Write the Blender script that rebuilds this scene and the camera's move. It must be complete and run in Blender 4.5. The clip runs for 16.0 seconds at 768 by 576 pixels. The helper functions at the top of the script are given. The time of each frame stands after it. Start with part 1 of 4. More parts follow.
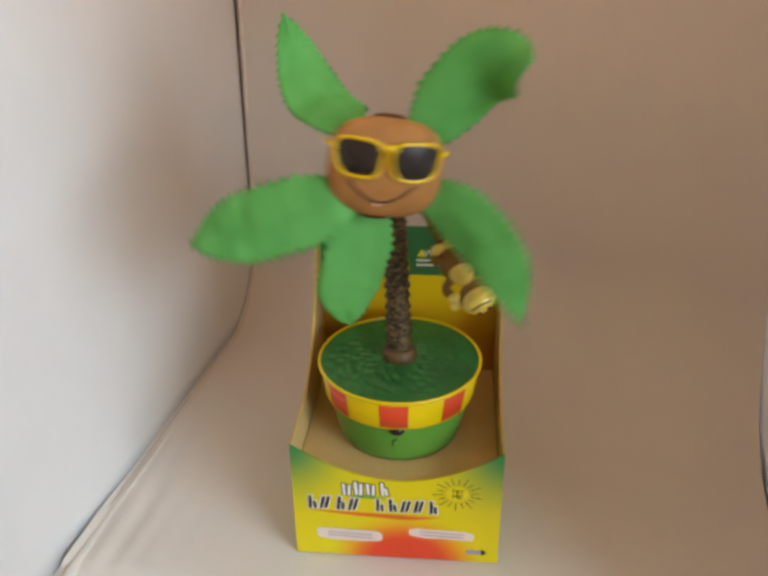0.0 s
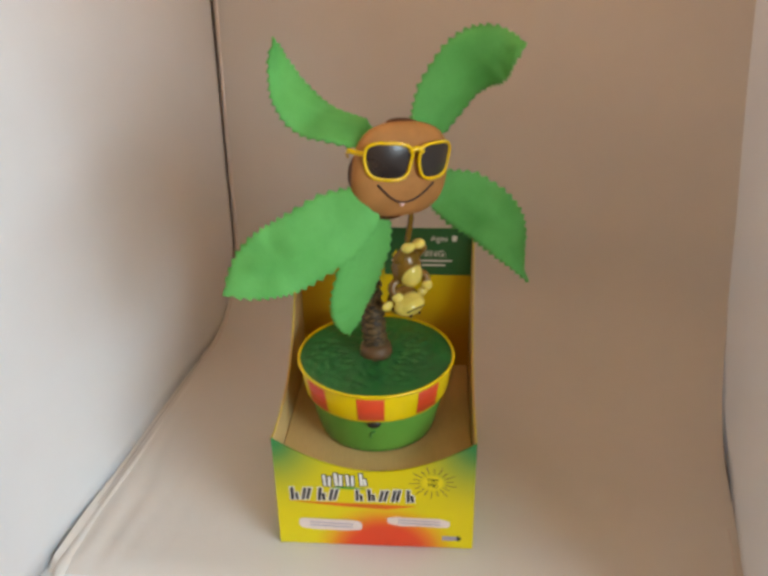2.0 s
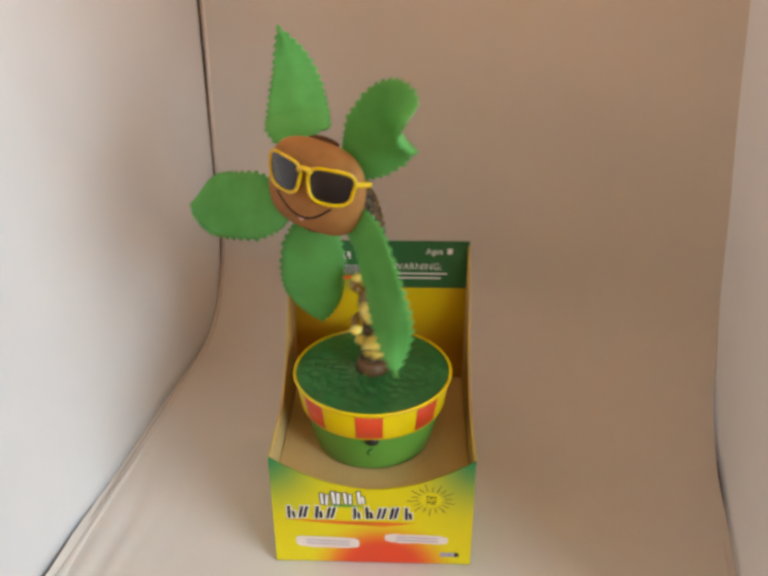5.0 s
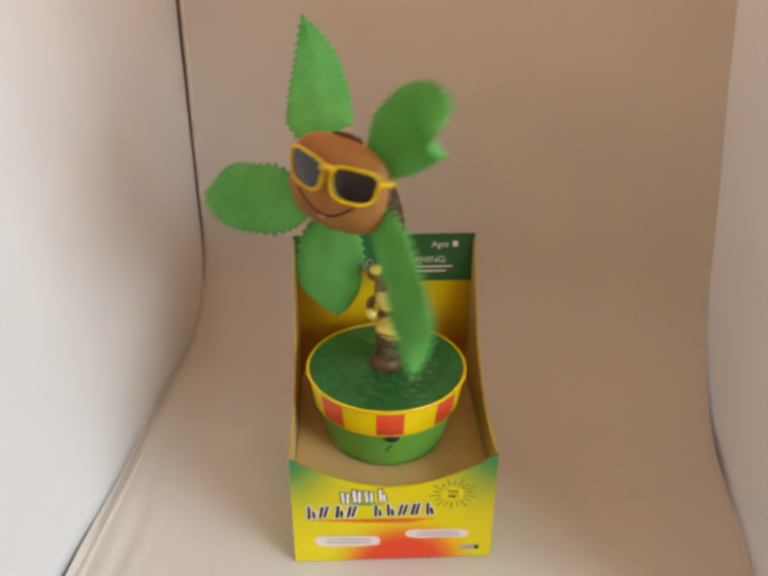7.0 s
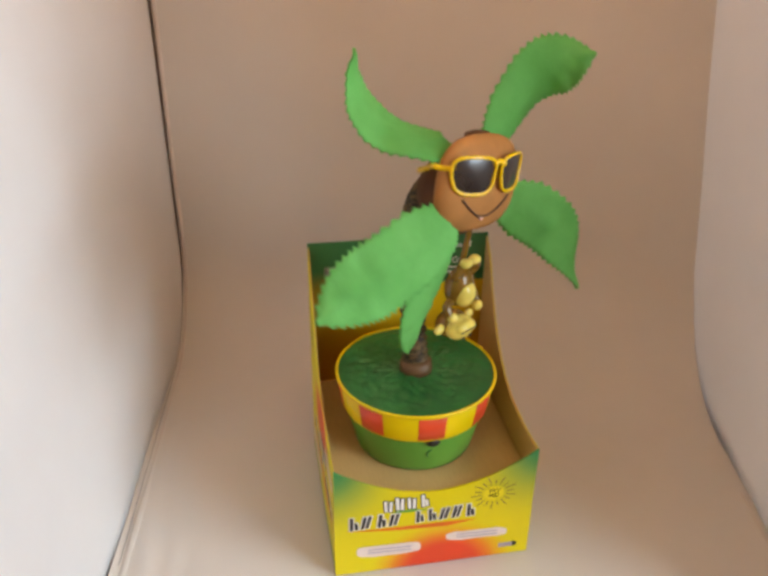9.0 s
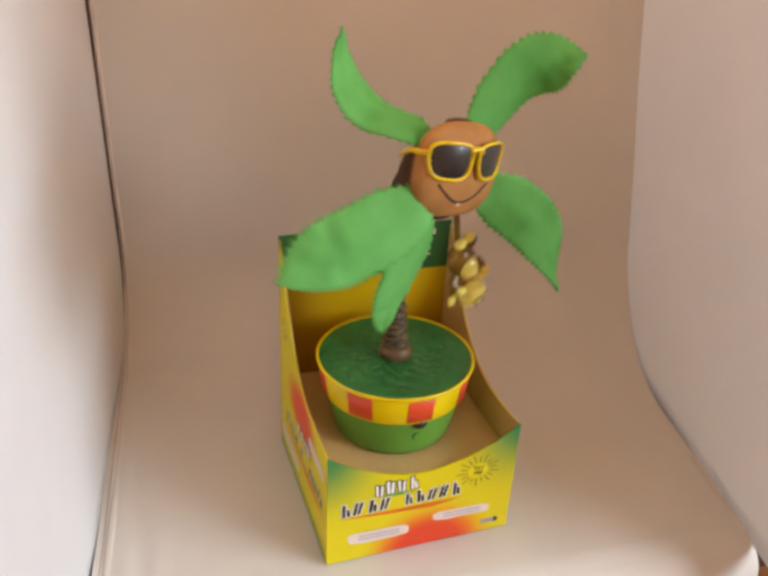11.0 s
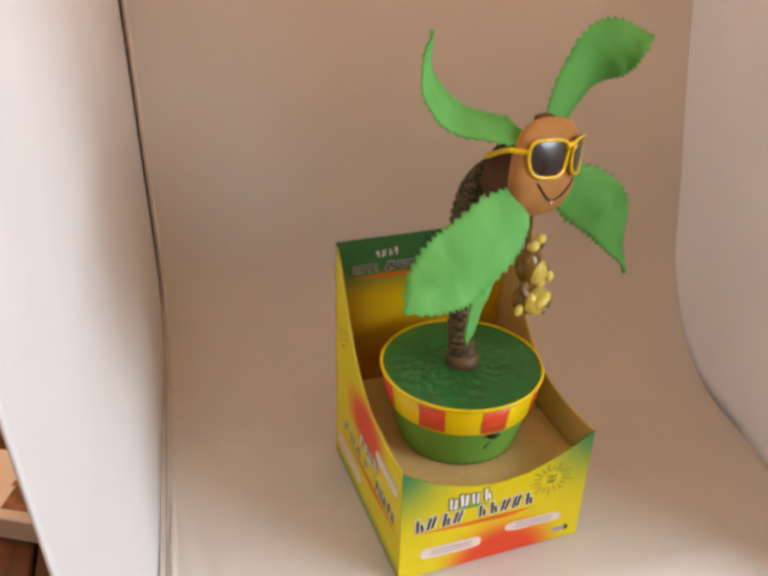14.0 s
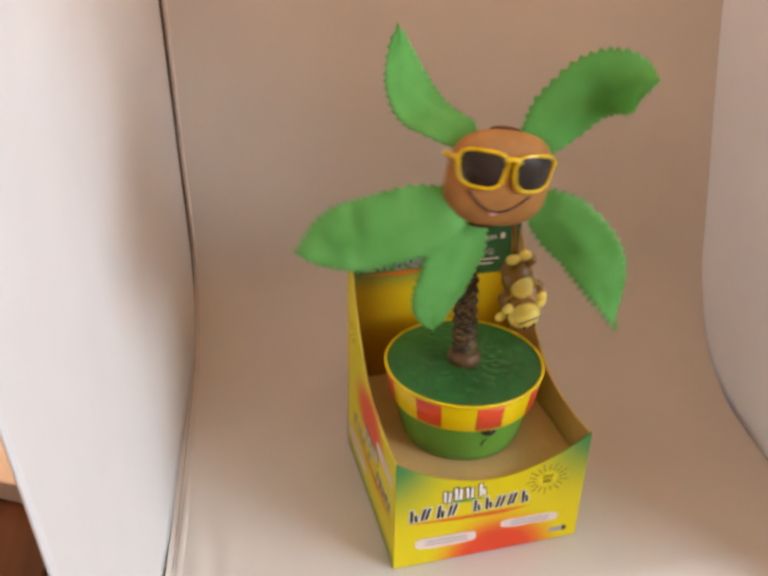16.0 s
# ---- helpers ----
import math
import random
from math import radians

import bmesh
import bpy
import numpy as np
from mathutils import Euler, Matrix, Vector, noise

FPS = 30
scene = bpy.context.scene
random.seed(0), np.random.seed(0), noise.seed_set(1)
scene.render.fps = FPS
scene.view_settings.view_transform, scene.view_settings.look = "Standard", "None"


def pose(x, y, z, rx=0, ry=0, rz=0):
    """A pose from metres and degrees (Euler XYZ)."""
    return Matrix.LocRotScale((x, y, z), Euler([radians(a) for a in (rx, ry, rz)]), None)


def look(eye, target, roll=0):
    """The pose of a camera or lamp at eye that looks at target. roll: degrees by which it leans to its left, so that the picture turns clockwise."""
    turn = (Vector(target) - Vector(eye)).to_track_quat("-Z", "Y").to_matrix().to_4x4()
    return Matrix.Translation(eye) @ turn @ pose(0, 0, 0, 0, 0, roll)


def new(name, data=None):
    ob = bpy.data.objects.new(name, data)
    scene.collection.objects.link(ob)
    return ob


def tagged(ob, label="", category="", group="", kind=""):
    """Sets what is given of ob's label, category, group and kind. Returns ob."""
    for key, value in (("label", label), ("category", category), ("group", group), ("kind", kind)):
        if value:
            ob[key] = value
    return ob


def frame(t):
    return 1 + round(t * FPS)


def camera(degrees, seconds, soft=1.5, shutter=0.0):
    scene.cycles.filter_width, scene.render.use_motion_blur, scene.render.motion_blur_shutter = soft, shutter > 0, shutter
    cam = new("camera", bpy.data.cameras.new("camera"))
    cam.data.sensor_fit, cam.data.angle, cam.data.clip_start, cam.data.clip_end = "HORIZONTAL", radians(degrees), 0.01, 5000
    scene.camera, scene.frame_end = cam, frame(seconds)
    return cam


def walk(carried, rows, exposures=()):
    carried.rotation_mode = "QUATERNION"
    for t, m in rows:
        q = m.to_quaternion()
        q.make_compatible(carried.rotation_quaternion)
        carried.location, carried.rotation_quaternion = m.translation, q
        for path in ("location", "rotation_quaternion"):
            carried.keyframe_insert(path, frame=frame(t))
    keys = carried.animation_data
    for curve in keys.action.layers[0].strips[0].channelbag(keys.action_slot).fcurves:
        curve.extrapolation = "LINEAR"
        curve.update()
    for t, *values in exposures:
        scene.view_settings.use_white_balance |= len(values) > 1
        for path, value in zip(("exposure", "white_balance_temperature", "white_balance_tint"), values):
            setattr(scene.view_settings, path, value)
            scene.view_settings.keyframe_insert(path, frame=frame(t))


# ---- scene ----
cam = camera(51.6, 16.0, soft=3.4, shutter=0.6)
# seconds, eye, yaw, pitch, roll
CAMERA_ROWS = [
    (0.0, 0.0349, -0.4765, 0.4944, 5.33, -27.26, -0.57),
    (0.5, 0.0399, -0.4789, 0.4965, 5.70, -27.01, -1.08),
    (1.0, 0.0512, -0.4870, 0.5089, 6.99, -26.71, -1.11),
    (1.5, 0.0438, -0.4959, 0.5055, 5.20, -27.23, -1.29),
    (2.0, 0.0440, -0.5016, 0.5056, 4.02, -27.19, -0.92),
    (2.5, 0.0397, -0.4975, 0.5103, 3.33, -27.18, -0.16),
    (3.0, 0.0353, -0.4983, 0.5111, 2.91, -27.47, -0.14),
    (3.5, 0.0342, -0.4983, 0.5131, 2.42, -27.68, -0.07),
    (4.0, 0.0298, -0.4943, 0.5136, 1.86, -27.89, -0.05),
    (4.5, 0.0283, -0.4903, 0.5165, 2.27, -27.58, -0.16),
    (7.0, -0.0335, -0.4788, 0.5206, -2.82, -28.55, 0.25),
    (7.5, -0.0631, -0.4674, 0.5221, -4.84, -28.85, 0.63),
    (8.0, -0.0808, -0.4648, 0.5297, -6.32, -29.35, 0.26),
    (10.5, -0.2032, -0.4501, 0.5066, -18.55, -27.12, 2.67),
    (11.0, -0.2116, -0.4540, 0.5089, -20.25, -27.84, 2.94),
    (11.5, -0.2220, -0.4623, 0.5144, -19.33, -27.11, 2.57),
    (12.0, -0.2314, -0.4498, 0.5142, -20.35, -28.53, 3.12),
    (12.5, -0.2448, -0.4314, 0.5064, -20.92, -29.47, 2.17),
    (13.0, -0.2532, -0.4247, 0.5052, -21.15, -28.46, 1.78),
    (13.5, -0.2595, -0.4180, 0.5063, -21.04, -28.74, 1.66),
    (14.0, -0.2576, -0.4096, 0.5107, -20.86, -28.73, 1.68),
    (14.5, -0.2598, -0.4114, 0.5101, -20.53, -28.63, 1.03),
    (15.0, -0.2492, -0.4250, 0.5128, -20.01, -28.58, 0.89),
    (15.5, -0.2373, -0.4406, 0.5181, -17.53, -29.20, 0.53),
    (16.0, -0.2172, -0.4464, 0.5170, -15.36, -28.49, 1.02),
]
walk(cam, [(t, pose(x, y, z, 90 + pitch, 0, yaw) @ pose(0, 0, 0, 0, 0, roll)) for t, x, y, z, yaw, pitch, roll in CAMERA_ROWS],
     exposures=[(0.0, 0.01, 7650, 13.5), (4.5, 0.11, 7800, 15), (8.0, 0.19, 8000, 17), (11.0, 0.28, 8100, 21), (16.0, 0.20, 8050, 21.5)])

# ---- light ----
world = bpy.data.worlds.new("sky")
scene.world = world
world.use_nodes = True
sky = world.node_tree.nodes.new("ShaderNodeTexSky")
sky.sky_type, sky.sun_disc = "NISHITA", False
sky.sun_elevation, sky.sun_rotation = radians(35), radians(-80)
world.node_tree.links.new(sky.outputs[0], world.node_tree.nodes["Background"].inputs[0])
world.node_tree.nodes["Background"].inputs[1].default_value = 0.12


def area_lamp(name, eye, target, w, h, watts, colour):
    data = bpy.data.lights.new(name, "AREA")
    data.shape, data.size, data.size_y, data.energy, data.color = "RECTANGLE", w, h, watts, colour
    ob = new(name, data)
    ob.matrix_world = look(eye, target)
    return ob


# daylight in the opening of the room's window
area_lamp("window_light", (1.70, -1.42, 0.95), (-0.10, 0.0, 0.15), 1.4, 1.10, 70, (0.565, 0.795, 1.0))
# warm fill light added over the tent, with no known source in the room
area_lamp("fill_lamp_light", (0.08, 0.25, 1.66), (0.08, 0.25, 0.0), 0.5, 0.5, 90, (1.0, 0.635, 0.365))


# ---- materials ----
class Nodes:
    """Short names for the shader nodes of one material."""

    def __init__(self, name):
        self.m = bpy.data.materials.new(name)
        self.m.use_nodes = True
        self.t = self.m.node_tree
        self.b = self.t.nodes["Principled BSDF"]

    def node(self, kind, **sets):
        n = self.t.nodes.new("ShaderNode" + kind)
        for k, v in sets.items():
            if k == "operation":
                n.operation = v
            elif k == "blend_type":
                n.blend_type = v
            elif k == "data_type":
                n.data_type = v
        return n

    def put(self, socket, value):
        if isinstance(value, bpy.types.NodeSocket):
            self.t.links.new(value, socket)
        else:
            socket.default_value = value

    def math(self, op, a, b=0.0, c=0.0):
        n = self.node("Math", operation=op)
        for s, v in zip(n.inputs, (a, b, c)):
            self.put(s, v)
        return n.outputs[0]

    def smooth(self, v, lo, hi):
        n = self.node("MapRange")
        n.interpolation_type = "SMOOTHSTEP"
        for s, x in zip(n.inputs, (v, lo, hi, 0.0, 1.0)):
            self.put(s, x)
        return n.outputs[0]

    def mix(self, f, a, b, how="MIX"):
        n = self.node("Mix", data_type="RGBA", blend_type=how)
        self.put(n.inputs[0], f)
        for s, v in zip(n.inputs[6:8], (a, b)):
            self.put(s, (*v, 1.0) if isinstance(v, tuple) else v)
        return n.outputs[2]

    def coords(self):
        return self.node("TexCoord").outputs["Object"]

    def xyz(self):
        n = self.node("SeparateXYZ")
        self.put(n.inputs[0], self.coords())
        return n.outputs

    def noise(self, scale, detail=4.0, stretch=None, rough=0.55):
        n = self.node("TexNoise")
        v = self.coords()
        if stretch:
            mp = self.node("Mapping")
            self.put(mp.inputs[0], v)
            mp.inputs["Scale"].default_value = stretch
            v = mp.outputs[0]
        self.put(n.inputs["Vector"], v)
        for k, x in (("Scale", scale), ("Detail", detail), ("Roughness", rough)):
            n.inputs[k].default_value = x
        return n.outputs[0]

    def bump(self, height, strength, distance=0.001):
        n = self.node("Bump")
        self.put(n.inputs["Height"], height)
        n.inputs["Strength"].default_value, n.inputs["Distance"].default_value = strength, distance
        self.put(self.b.inputs["Normal"], n.outputs[0])
        return n.outputs[0]

    def done(self, colour, rough=0.6, metal=0.0, spec=0.5, coat=0.0):
        self.put(self.b.inputs["Base Color"], (*colour, 1.0) if isinstance(colour, tuple) else colour)
        self.put(self.b.inputs["Roughness"], rough)
        self.b.inputs["Metallic"].default_value = metal
        self.b.inputs["Specular IOR Level"].default_value = spec
        self.b.inputs["Coat Weight"].default_value = coat
        return self.m


def worn(name, colour, rough=0.5, vary=0.15, coarse=30.0, fine=400.0, relief=0.15, spec=0.5, coat=0.0, metal=0.0):
    """One colour with stains at a coarse and a fine scale, and a fine relief."""
    n = Nodes(name)
    dark = tuple(c * (1 - vary) for c in colour)
    pale = tuple(min(1.0, c * (1 + vary)) for c in colour)
    c = n.mix(n.smooth(n.noise(coarse), 0.3, 0.7), dark, pale)
    c = n.mix(n.math("MULTIPLY", n.noise(fine), vary), c, dark)
    n.bump(n.noise(fine, 3.0), relief, 0.0006)
    r = n.math("ADD", n.math("MULTIPLY", n.noise(coarse * 2), 0.2), rough - 0.1)
    return n.done(c, r, metal, spec, coat)


def cloth(name, colour, through_it, vary=0.05):
    """Woven fabric that lets some light through."""
    n = Nodes(name)
    c = n.mix(n.noise(9.0, 3.0), tuple(x * (1 - vary) for x in colour), tuple(min(1, x * (1 + vary)) for x in colour))
    normal = n.bump(n.math("ADD", n.noise(22.0, 3.0), n.math("MULTIPLY", n.noise(1600.0, 2.0), 0.12)), 0.25, 0.004)
    n.done(c, 0.9, 0.0, 0.1)
    tr = n.node("BsdfTranslucent")
    n.put(tr.inputs[0], c)
    n.put(tr.inputs["Normal"], normal)
    mx = n.node("MixShader")
    mx.inputs[0].default_value = through_it
    n.put(mx.inputs[1], n.b.outputs[0])
    n.put(mx.inputs[2], tr.outputs[0])
    n.put(n.t.nodes["Material Output"].inputs[0], mx.outputs[0])
    return n.m


YELLOW, GREEN, RED, ORANGE = (0.79, 0.65, 0.012), (0.012, 0.24, 0.075), (0.82, 0.06, 0.02), (0.86, 0.28, 0.015)


def paper(n, colour):
    c = n.mix(n.math("MULTIPLY", n.noise(60.0), 0.10), colour, (0.35, 0.25, 0.08))
    n.bump(n.noise(45.0, 2.0), 0.08, 0.002)
    return n.done(c, n.math("ADD", n.math("MULTIPLY", n.noise(90.0), 0.15), 0.38), 0.0, 0.4)


def front_print():
    """Yellow card, green in the upper corners, orange to red at the foot."""
    n = Nodes("front_print")
    x, y, z = n.xyz()
    dx = n.math("SUBTRACT", n.math("ABSOLUTE", x), 0.084)
    dz = n.math("MULTIPLY", n.math("SUBTRACT", z, 0.112), 0.85)
    d = n.math("SQRT", n.math("ADD", n.math("MULTIPLY", dx, dx), n.math("MULTIPLY", dz, dz)))
    ex = n.math("DIVIDE", n.math("SUBTRACT", x, 0.008), 0.060)
    ez = n.math("DIVIDE", n.math("SUBTRACT", z, -0.004), 0.050)
    e = n.math("SQRT", n.math("ADD", n.math("MULTIPLY", ex, ex), n.math("MULTIPLY", ez, ez)))
    c = n.mix(n.smooth(e, 1.05, 0.62), YELLOW, ORANGE)
    c = n.mix(n.smooth(e, 0.8, 0.45), c, RED)
    c = n.mix(n.math("POWER", n.smooth(d, 0.078, 0.004), 1.7), c, GREEN)
    return paper(n, c)


def shaded_back_print():
    """Inside of the back panel: dark green head, below it yellow to orange brown, a print with shade painted in."""
    n = Nodes("shaded_back_print")
    x, y, z = n.xyz()
    # shade mixed into the printed yellow: browner towards the foot and both sides
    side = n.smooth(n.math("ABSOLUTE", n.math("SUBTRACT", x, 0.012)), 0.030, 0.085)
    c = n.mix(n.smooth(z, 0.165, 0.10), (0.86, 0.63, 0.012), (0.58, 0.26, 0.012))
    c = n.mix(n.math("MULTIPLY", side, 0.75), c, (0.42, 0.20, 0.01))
    head = n.mix(n.smooth(x, -0.005, 0.0), (0.020, 0.19, 0.060), (0.010, 0.14, 0.045))
    right = n.math("GREATER_THAN", x, 0.0)
    cut = n.math("MULTIPLY", right, n.math("GREATER_THAN", z, 0.1745))
    fade = n.math("MULTIPLY", n.math("SUBTRACT", 1.0, right), n.smooth(z, 0.163, 0.196))
    c = n.mix(n.math("MAXIMUM", cut, fade), c, head)
    return paper(n, c)


def side_print():
    """Outside of a side panel: yellow with a red cloud in the middle, green at the foot."""
    n = Nodes("side_print")
    x, y, z = n.xyz()
    ey = n.math("DIVIDE", n.math("SUBTRACT", y, 0.085), 0.055)
    ez = n.math("DIVIDE", n.math("SUBTRACT", z, 0.090), 0.030)
    e = n.math("SQRT", n.math("ADD", n.math("MULTIPLY", ey, ey), n.math("MULTIPLY", ez, ez)))
    c = n.mix(n.smooth(e, 1.1, 0.4), YELLOW, RED)
    c = n.mix(n.smooth(z, 0.018, -0.004), c, (0.10, 0.26, 0.06))
    c = n.mix(n.smooth(z, 0.205, 0.225), c, GREEN)
    return paper(n, c)


def kraft():
    n = Nodes("kraft_card")
    c = n.mix(n.noise(35.0), (0.58, 0.37, 0.14), (0.70, 0.47, 0.21))
    c = n.mix(n.math("MULTIPLY", n.noise(700.0, 2.0, (1.0, 0.12, 1.0)), 0.25), c, (0.24, 0.13, 0.05))
    n.bump(n.noise(500.0, 3.0), 0.15, 0.0005)
    return n.done(c, 0.75, 0.0, 0.25)


def bark():
    n = Nodes("trunk_bark")
    v = n.smooth(n.noise(230.0, 4.0, (1.0, 1.0, 1.8)), 0.36, 0.66)
    c = n.mix(v, (0.018, 0.011, 0.005), (0.165, 0.098, 0.036))
    n.bump(n.noise(300.0, 5.0), 0.6, 0.0015)
    return n.done(c, 0.55, 0.0, 0.4)


def felt(name, colour, pale):
    """Leaf felt with fibres, which light shines through."""
    n = Nodes(name)
    c = n.mix(n.smooth(n.noise(26.0), 0.3, 0.7), colour, pale)
    c = n.mix(n.math("MULTIPLY", n.noise(900.0, 3.0), 0.3), c, tuple(x * 0.6 for x in colour))
    normal = n.bump(n.noise(700.0, 3.0), 0.35, 0.0006)
    n.done(c, 0.75, 0.0, 0.25)
    tr = n.node("BsdfTranslucent")
    n.put(tr.inputs[0], n.mix(0.35, c, (0.25, 0.75, 0.30)))
    n.put(tr.inputs["Normal"], normal)
    mx = n.node("MixShader")
    mx.inputs[0].default_value = 0.45
    n.put(mx.inputs[1], n.b.outputs[0])
    n.put(mx.inputs[2], tr.outputs[0])
    n.put(n.t.nodes["Material Output"].inputs[0], mx.outputs[0])
    return n.m


def wood(name, pale, dark):
    n = Nodes(name)
    g = n.noise(40.0, 6.0, (1.0, 0.05, 1.0), 0.65)
    c = n.mix(n.smooth(g, 0.35, 0.65), dark, pale)
    c = n.mix(n.math("MULTIPLY", n.noise(4.0), 0.5), c, dark)
    n.bump(g, 0.2, 0.001)
    return n.done(c, 0.35, 0.0, 0.5, 0.15)


M_WALL_CLOTH = cloth("white_tent_fabric", (0.84, 0.84, 0.85), 0.31)
M_SHEET = cloth("beige_backdrop_fabric", (0.775, 0.722, 0.670), 0.15, 0.05)
M_PIPING = worn("pale_piping", (0.74, 0.64, 0.58), 0.8, 0.1)
M_BINDING = worn("dark_binding", (0.13, 0.09, 0.07), 0.8, 0.2)
M_FRONT, M_BACK, M_SIDE, M_KRAFT = front_print(), shaded_back_print(), side_print(), kraft()
M_INK = worn("black_ink", (0.014, 0.012, 0.010), 0.45, 0.1, relief=0.02)
M_WHITE = worn("white_ink", (0.86, 0.83, 0.78), 0.45, 0.04, relief=0.02)
M_PINKWHITE = worn("pale_pink_ink", (0.80, 0.66, 0.60), 0.45, 0.06, relief=0.02)
M_ORANGE = worn("orange_red_ink", (0.80, 0.16, 0.015), 0.45, 0.1, relief=0.02)
M_GREENINK = worn("green_ink", (0.12, 0.36, 0.05), 0.45, 0.1, relief=0.02)
M_YELLOWINK = worn("yellow_ink", (0.82, 0.68, 0.02), 0.45, 0.05, relief=0.02)
M_VIOLET = worn("greyish_violet_ink", (0.36, 0.30, 0.40), 0.45, 0.1, relief=0.02)
M_POT = worn("green_pot_plastic", (0.105, 0.33, 0.048), 0.38, 0.08, 20.0, 300.0, 0.03, 0.5)
M_BAND = worn("yellow_band_plastic", (0.86, 0.62, 0.010), 0.36, 0.05, 30.0, 300.0, 0.03)
M_PATCH = worn("red_band_paint", (0.78, 0.075, 0.025), 0.36, 0.08, 30.0, 300.0, 0.03)
M_GRASS = worn("moulded_grass_plastic", (0.012, 0.150, 0.035), 0.34, 0.2, 40.0, 240.0, 0.3)
M_BARK = bark()
M_COLLAR = worn("brown_collar_plastic", (0.14, 0.070, 0.028), 0.5, 0.25)
M_FACE = worn("tan_coconut_plush", (0.42, 0.178, 0.052), 0.7, 0.14, 45.0, 700.0, 0.25, 0.3)
M_SHELL = worn("dark_brown_plush", (0.10, 0.035, 0.012), 0.75, 0.2, 60.0, 700.0, 0.3, 0.3)
M_MOUTH = worn("dark_brown_thread", (0.045, 0.016, 0.008), 0.7, 0.1)
M_TOOTH = worn("pinkish_white_felt", (0.80, 0.45, 0.36), 0.7, 0.08)
M_FRAME = worn("yellow_glasses_plastic", (0.83, 0.52, 0.008), 0.28, 0.05, 40.0, 300.0, 0.02, 0.5, 0.3)
M_LENS = worn("dark_lens", (0.018, 0.014, 0.014), 0.30, 0.1, 30.0, 200.0, 0.0, 0.6, 0.3)
M_LEAF = felt("green_felt", (0.145, 0.545, 0.140), (0.215, 0.685, 0.210))
M_MYELLOW = worn("yellow_monkey_plastic", (0.86, 0.69, 0.15), 0.20, 0.1, 60.0, 500.0, 0.05, 0.5, 0.25)
M_MBROWN = worn("golden_brown_monkey_plastic", (0.23, 0.115, 0.014), 0.22, 0.2, 60.0, 500.0, 0.05, 0.5, 0.2)
M_TABLE = wood("reddish_table_wood", (0.105, 0.038, 0.014), (0.042, 0.014, 0.006))
M_ROOM = worn("dim_wall_paint", (0.50, 0.41, 0.32), 0.85, 0.08, 3.0, 60.0)
M_CEILING = worn("ceiling_paint", (0.72, 0.68, 0.62), 0.85, 0.04, 3.0, 60.0)
M_FLOOR = wood("dark_floor_wood", (0.10, 0.055, 0.030), (0.05, 0.026, 0.014))
M_CARTON = worn("off_white_carton", (0.50, 0.48, 0.50), 0.6, 0.08, 30.0, 300.0)
M_BROWNINK = worn("brown_printed_picture", (0.20, 0.09, 0.055), 0.5, 0.5, 60.0, 300.0)
M_OLIVE = worn("olive_brown_cloth", (0.10, 0.085, 0.045), 0.9, 0.3, 20.0, 200.0)
M_WINFRAME = worn("white_window_paint", (0.75, 0.73, 0.70), 0.5, 0.05)


# ---- mesh helpers ----
def mesh_of(name, verts, faces, material, smooth=False):
    me = bpy.data.meshes.new(name)
    me.from_pydata([tuple(v) for v in verts], [], faces)
    me.update()
    for m in material if isinstance(material, (list, tuple)) else [material]:
        me.materials.append(m)
    if smooth:
        for p in me.polygons:
            p.use_smooth = True
    return me


def part(name, me, parent, label=""):
    ob = new(name, me)
    ob.parent = parent
    return tagged(ob, label) if label else ob


def thing(name, label, category, at=(0, 0, 0), turn=0.0, group="", kind=""):
    ob = new(name)
    ob.empty_display_size = 0.05
    ob.matrix_world = pose(*at, 0, 0, turn)
    return tagged(ob, label, category, group, kind)


def from_bm(name, bm, material, smooth=False):
    bmesh.ops.recalc_face_normals(bm, faces=bm.faces)
    me = bpy.data.meshes.new(name)
    bm.to_mesh(me)
    bm.free()
    for m in material if isinstance(material, (list, tuple)) else [material]:
        me.materials.append(m)
    if smooth:
        for p in me.polygons:
            p.use_smooth = True
    return me


def block(name, lo, hi, material, bevel=0.0):
    bm = bmesh.new()
    bmesh.ops.create_cube(bm, size=1.0)
    for v in bm.verts:
        v.co = Vector([lo[i] + (v.co[i] + 0.5) * (hi[i] - lo[i]) for i in range(3)])
    if bevel:
        bmesh.ops.bevel(bm, geom=bm.edges[:], offset=bevel, segments=2, affect="EDGES", profile=0.5)
    return from_bm(name, bm, material)


def plate(name, outline, to3d, thick, material):
    """A flat panel: a 2D outline, laid into space by to3d(a, b, depth), with thickness."""
    n = len(outline)
    verts = [to3d(a, b, 0.0) for a, b in outline] + [to3d(a, b, thick) for a, b in outline]
    bm = bmesh.new()
    vs = [bm.verts.new(v) for v in verts]
    front = bm.faces.new(vs[:n])
    back = bm.faces.new(vs[n:][::-1])
    for i in range(n):
        j = (i + 1) % n
        bm.faces.new((vs[i], vs[i + n], vs[j + n], vs[j]))
    bmesh.ops.triangulate(bm, faces=[front, back])
    return from_bm(name, bm, material)


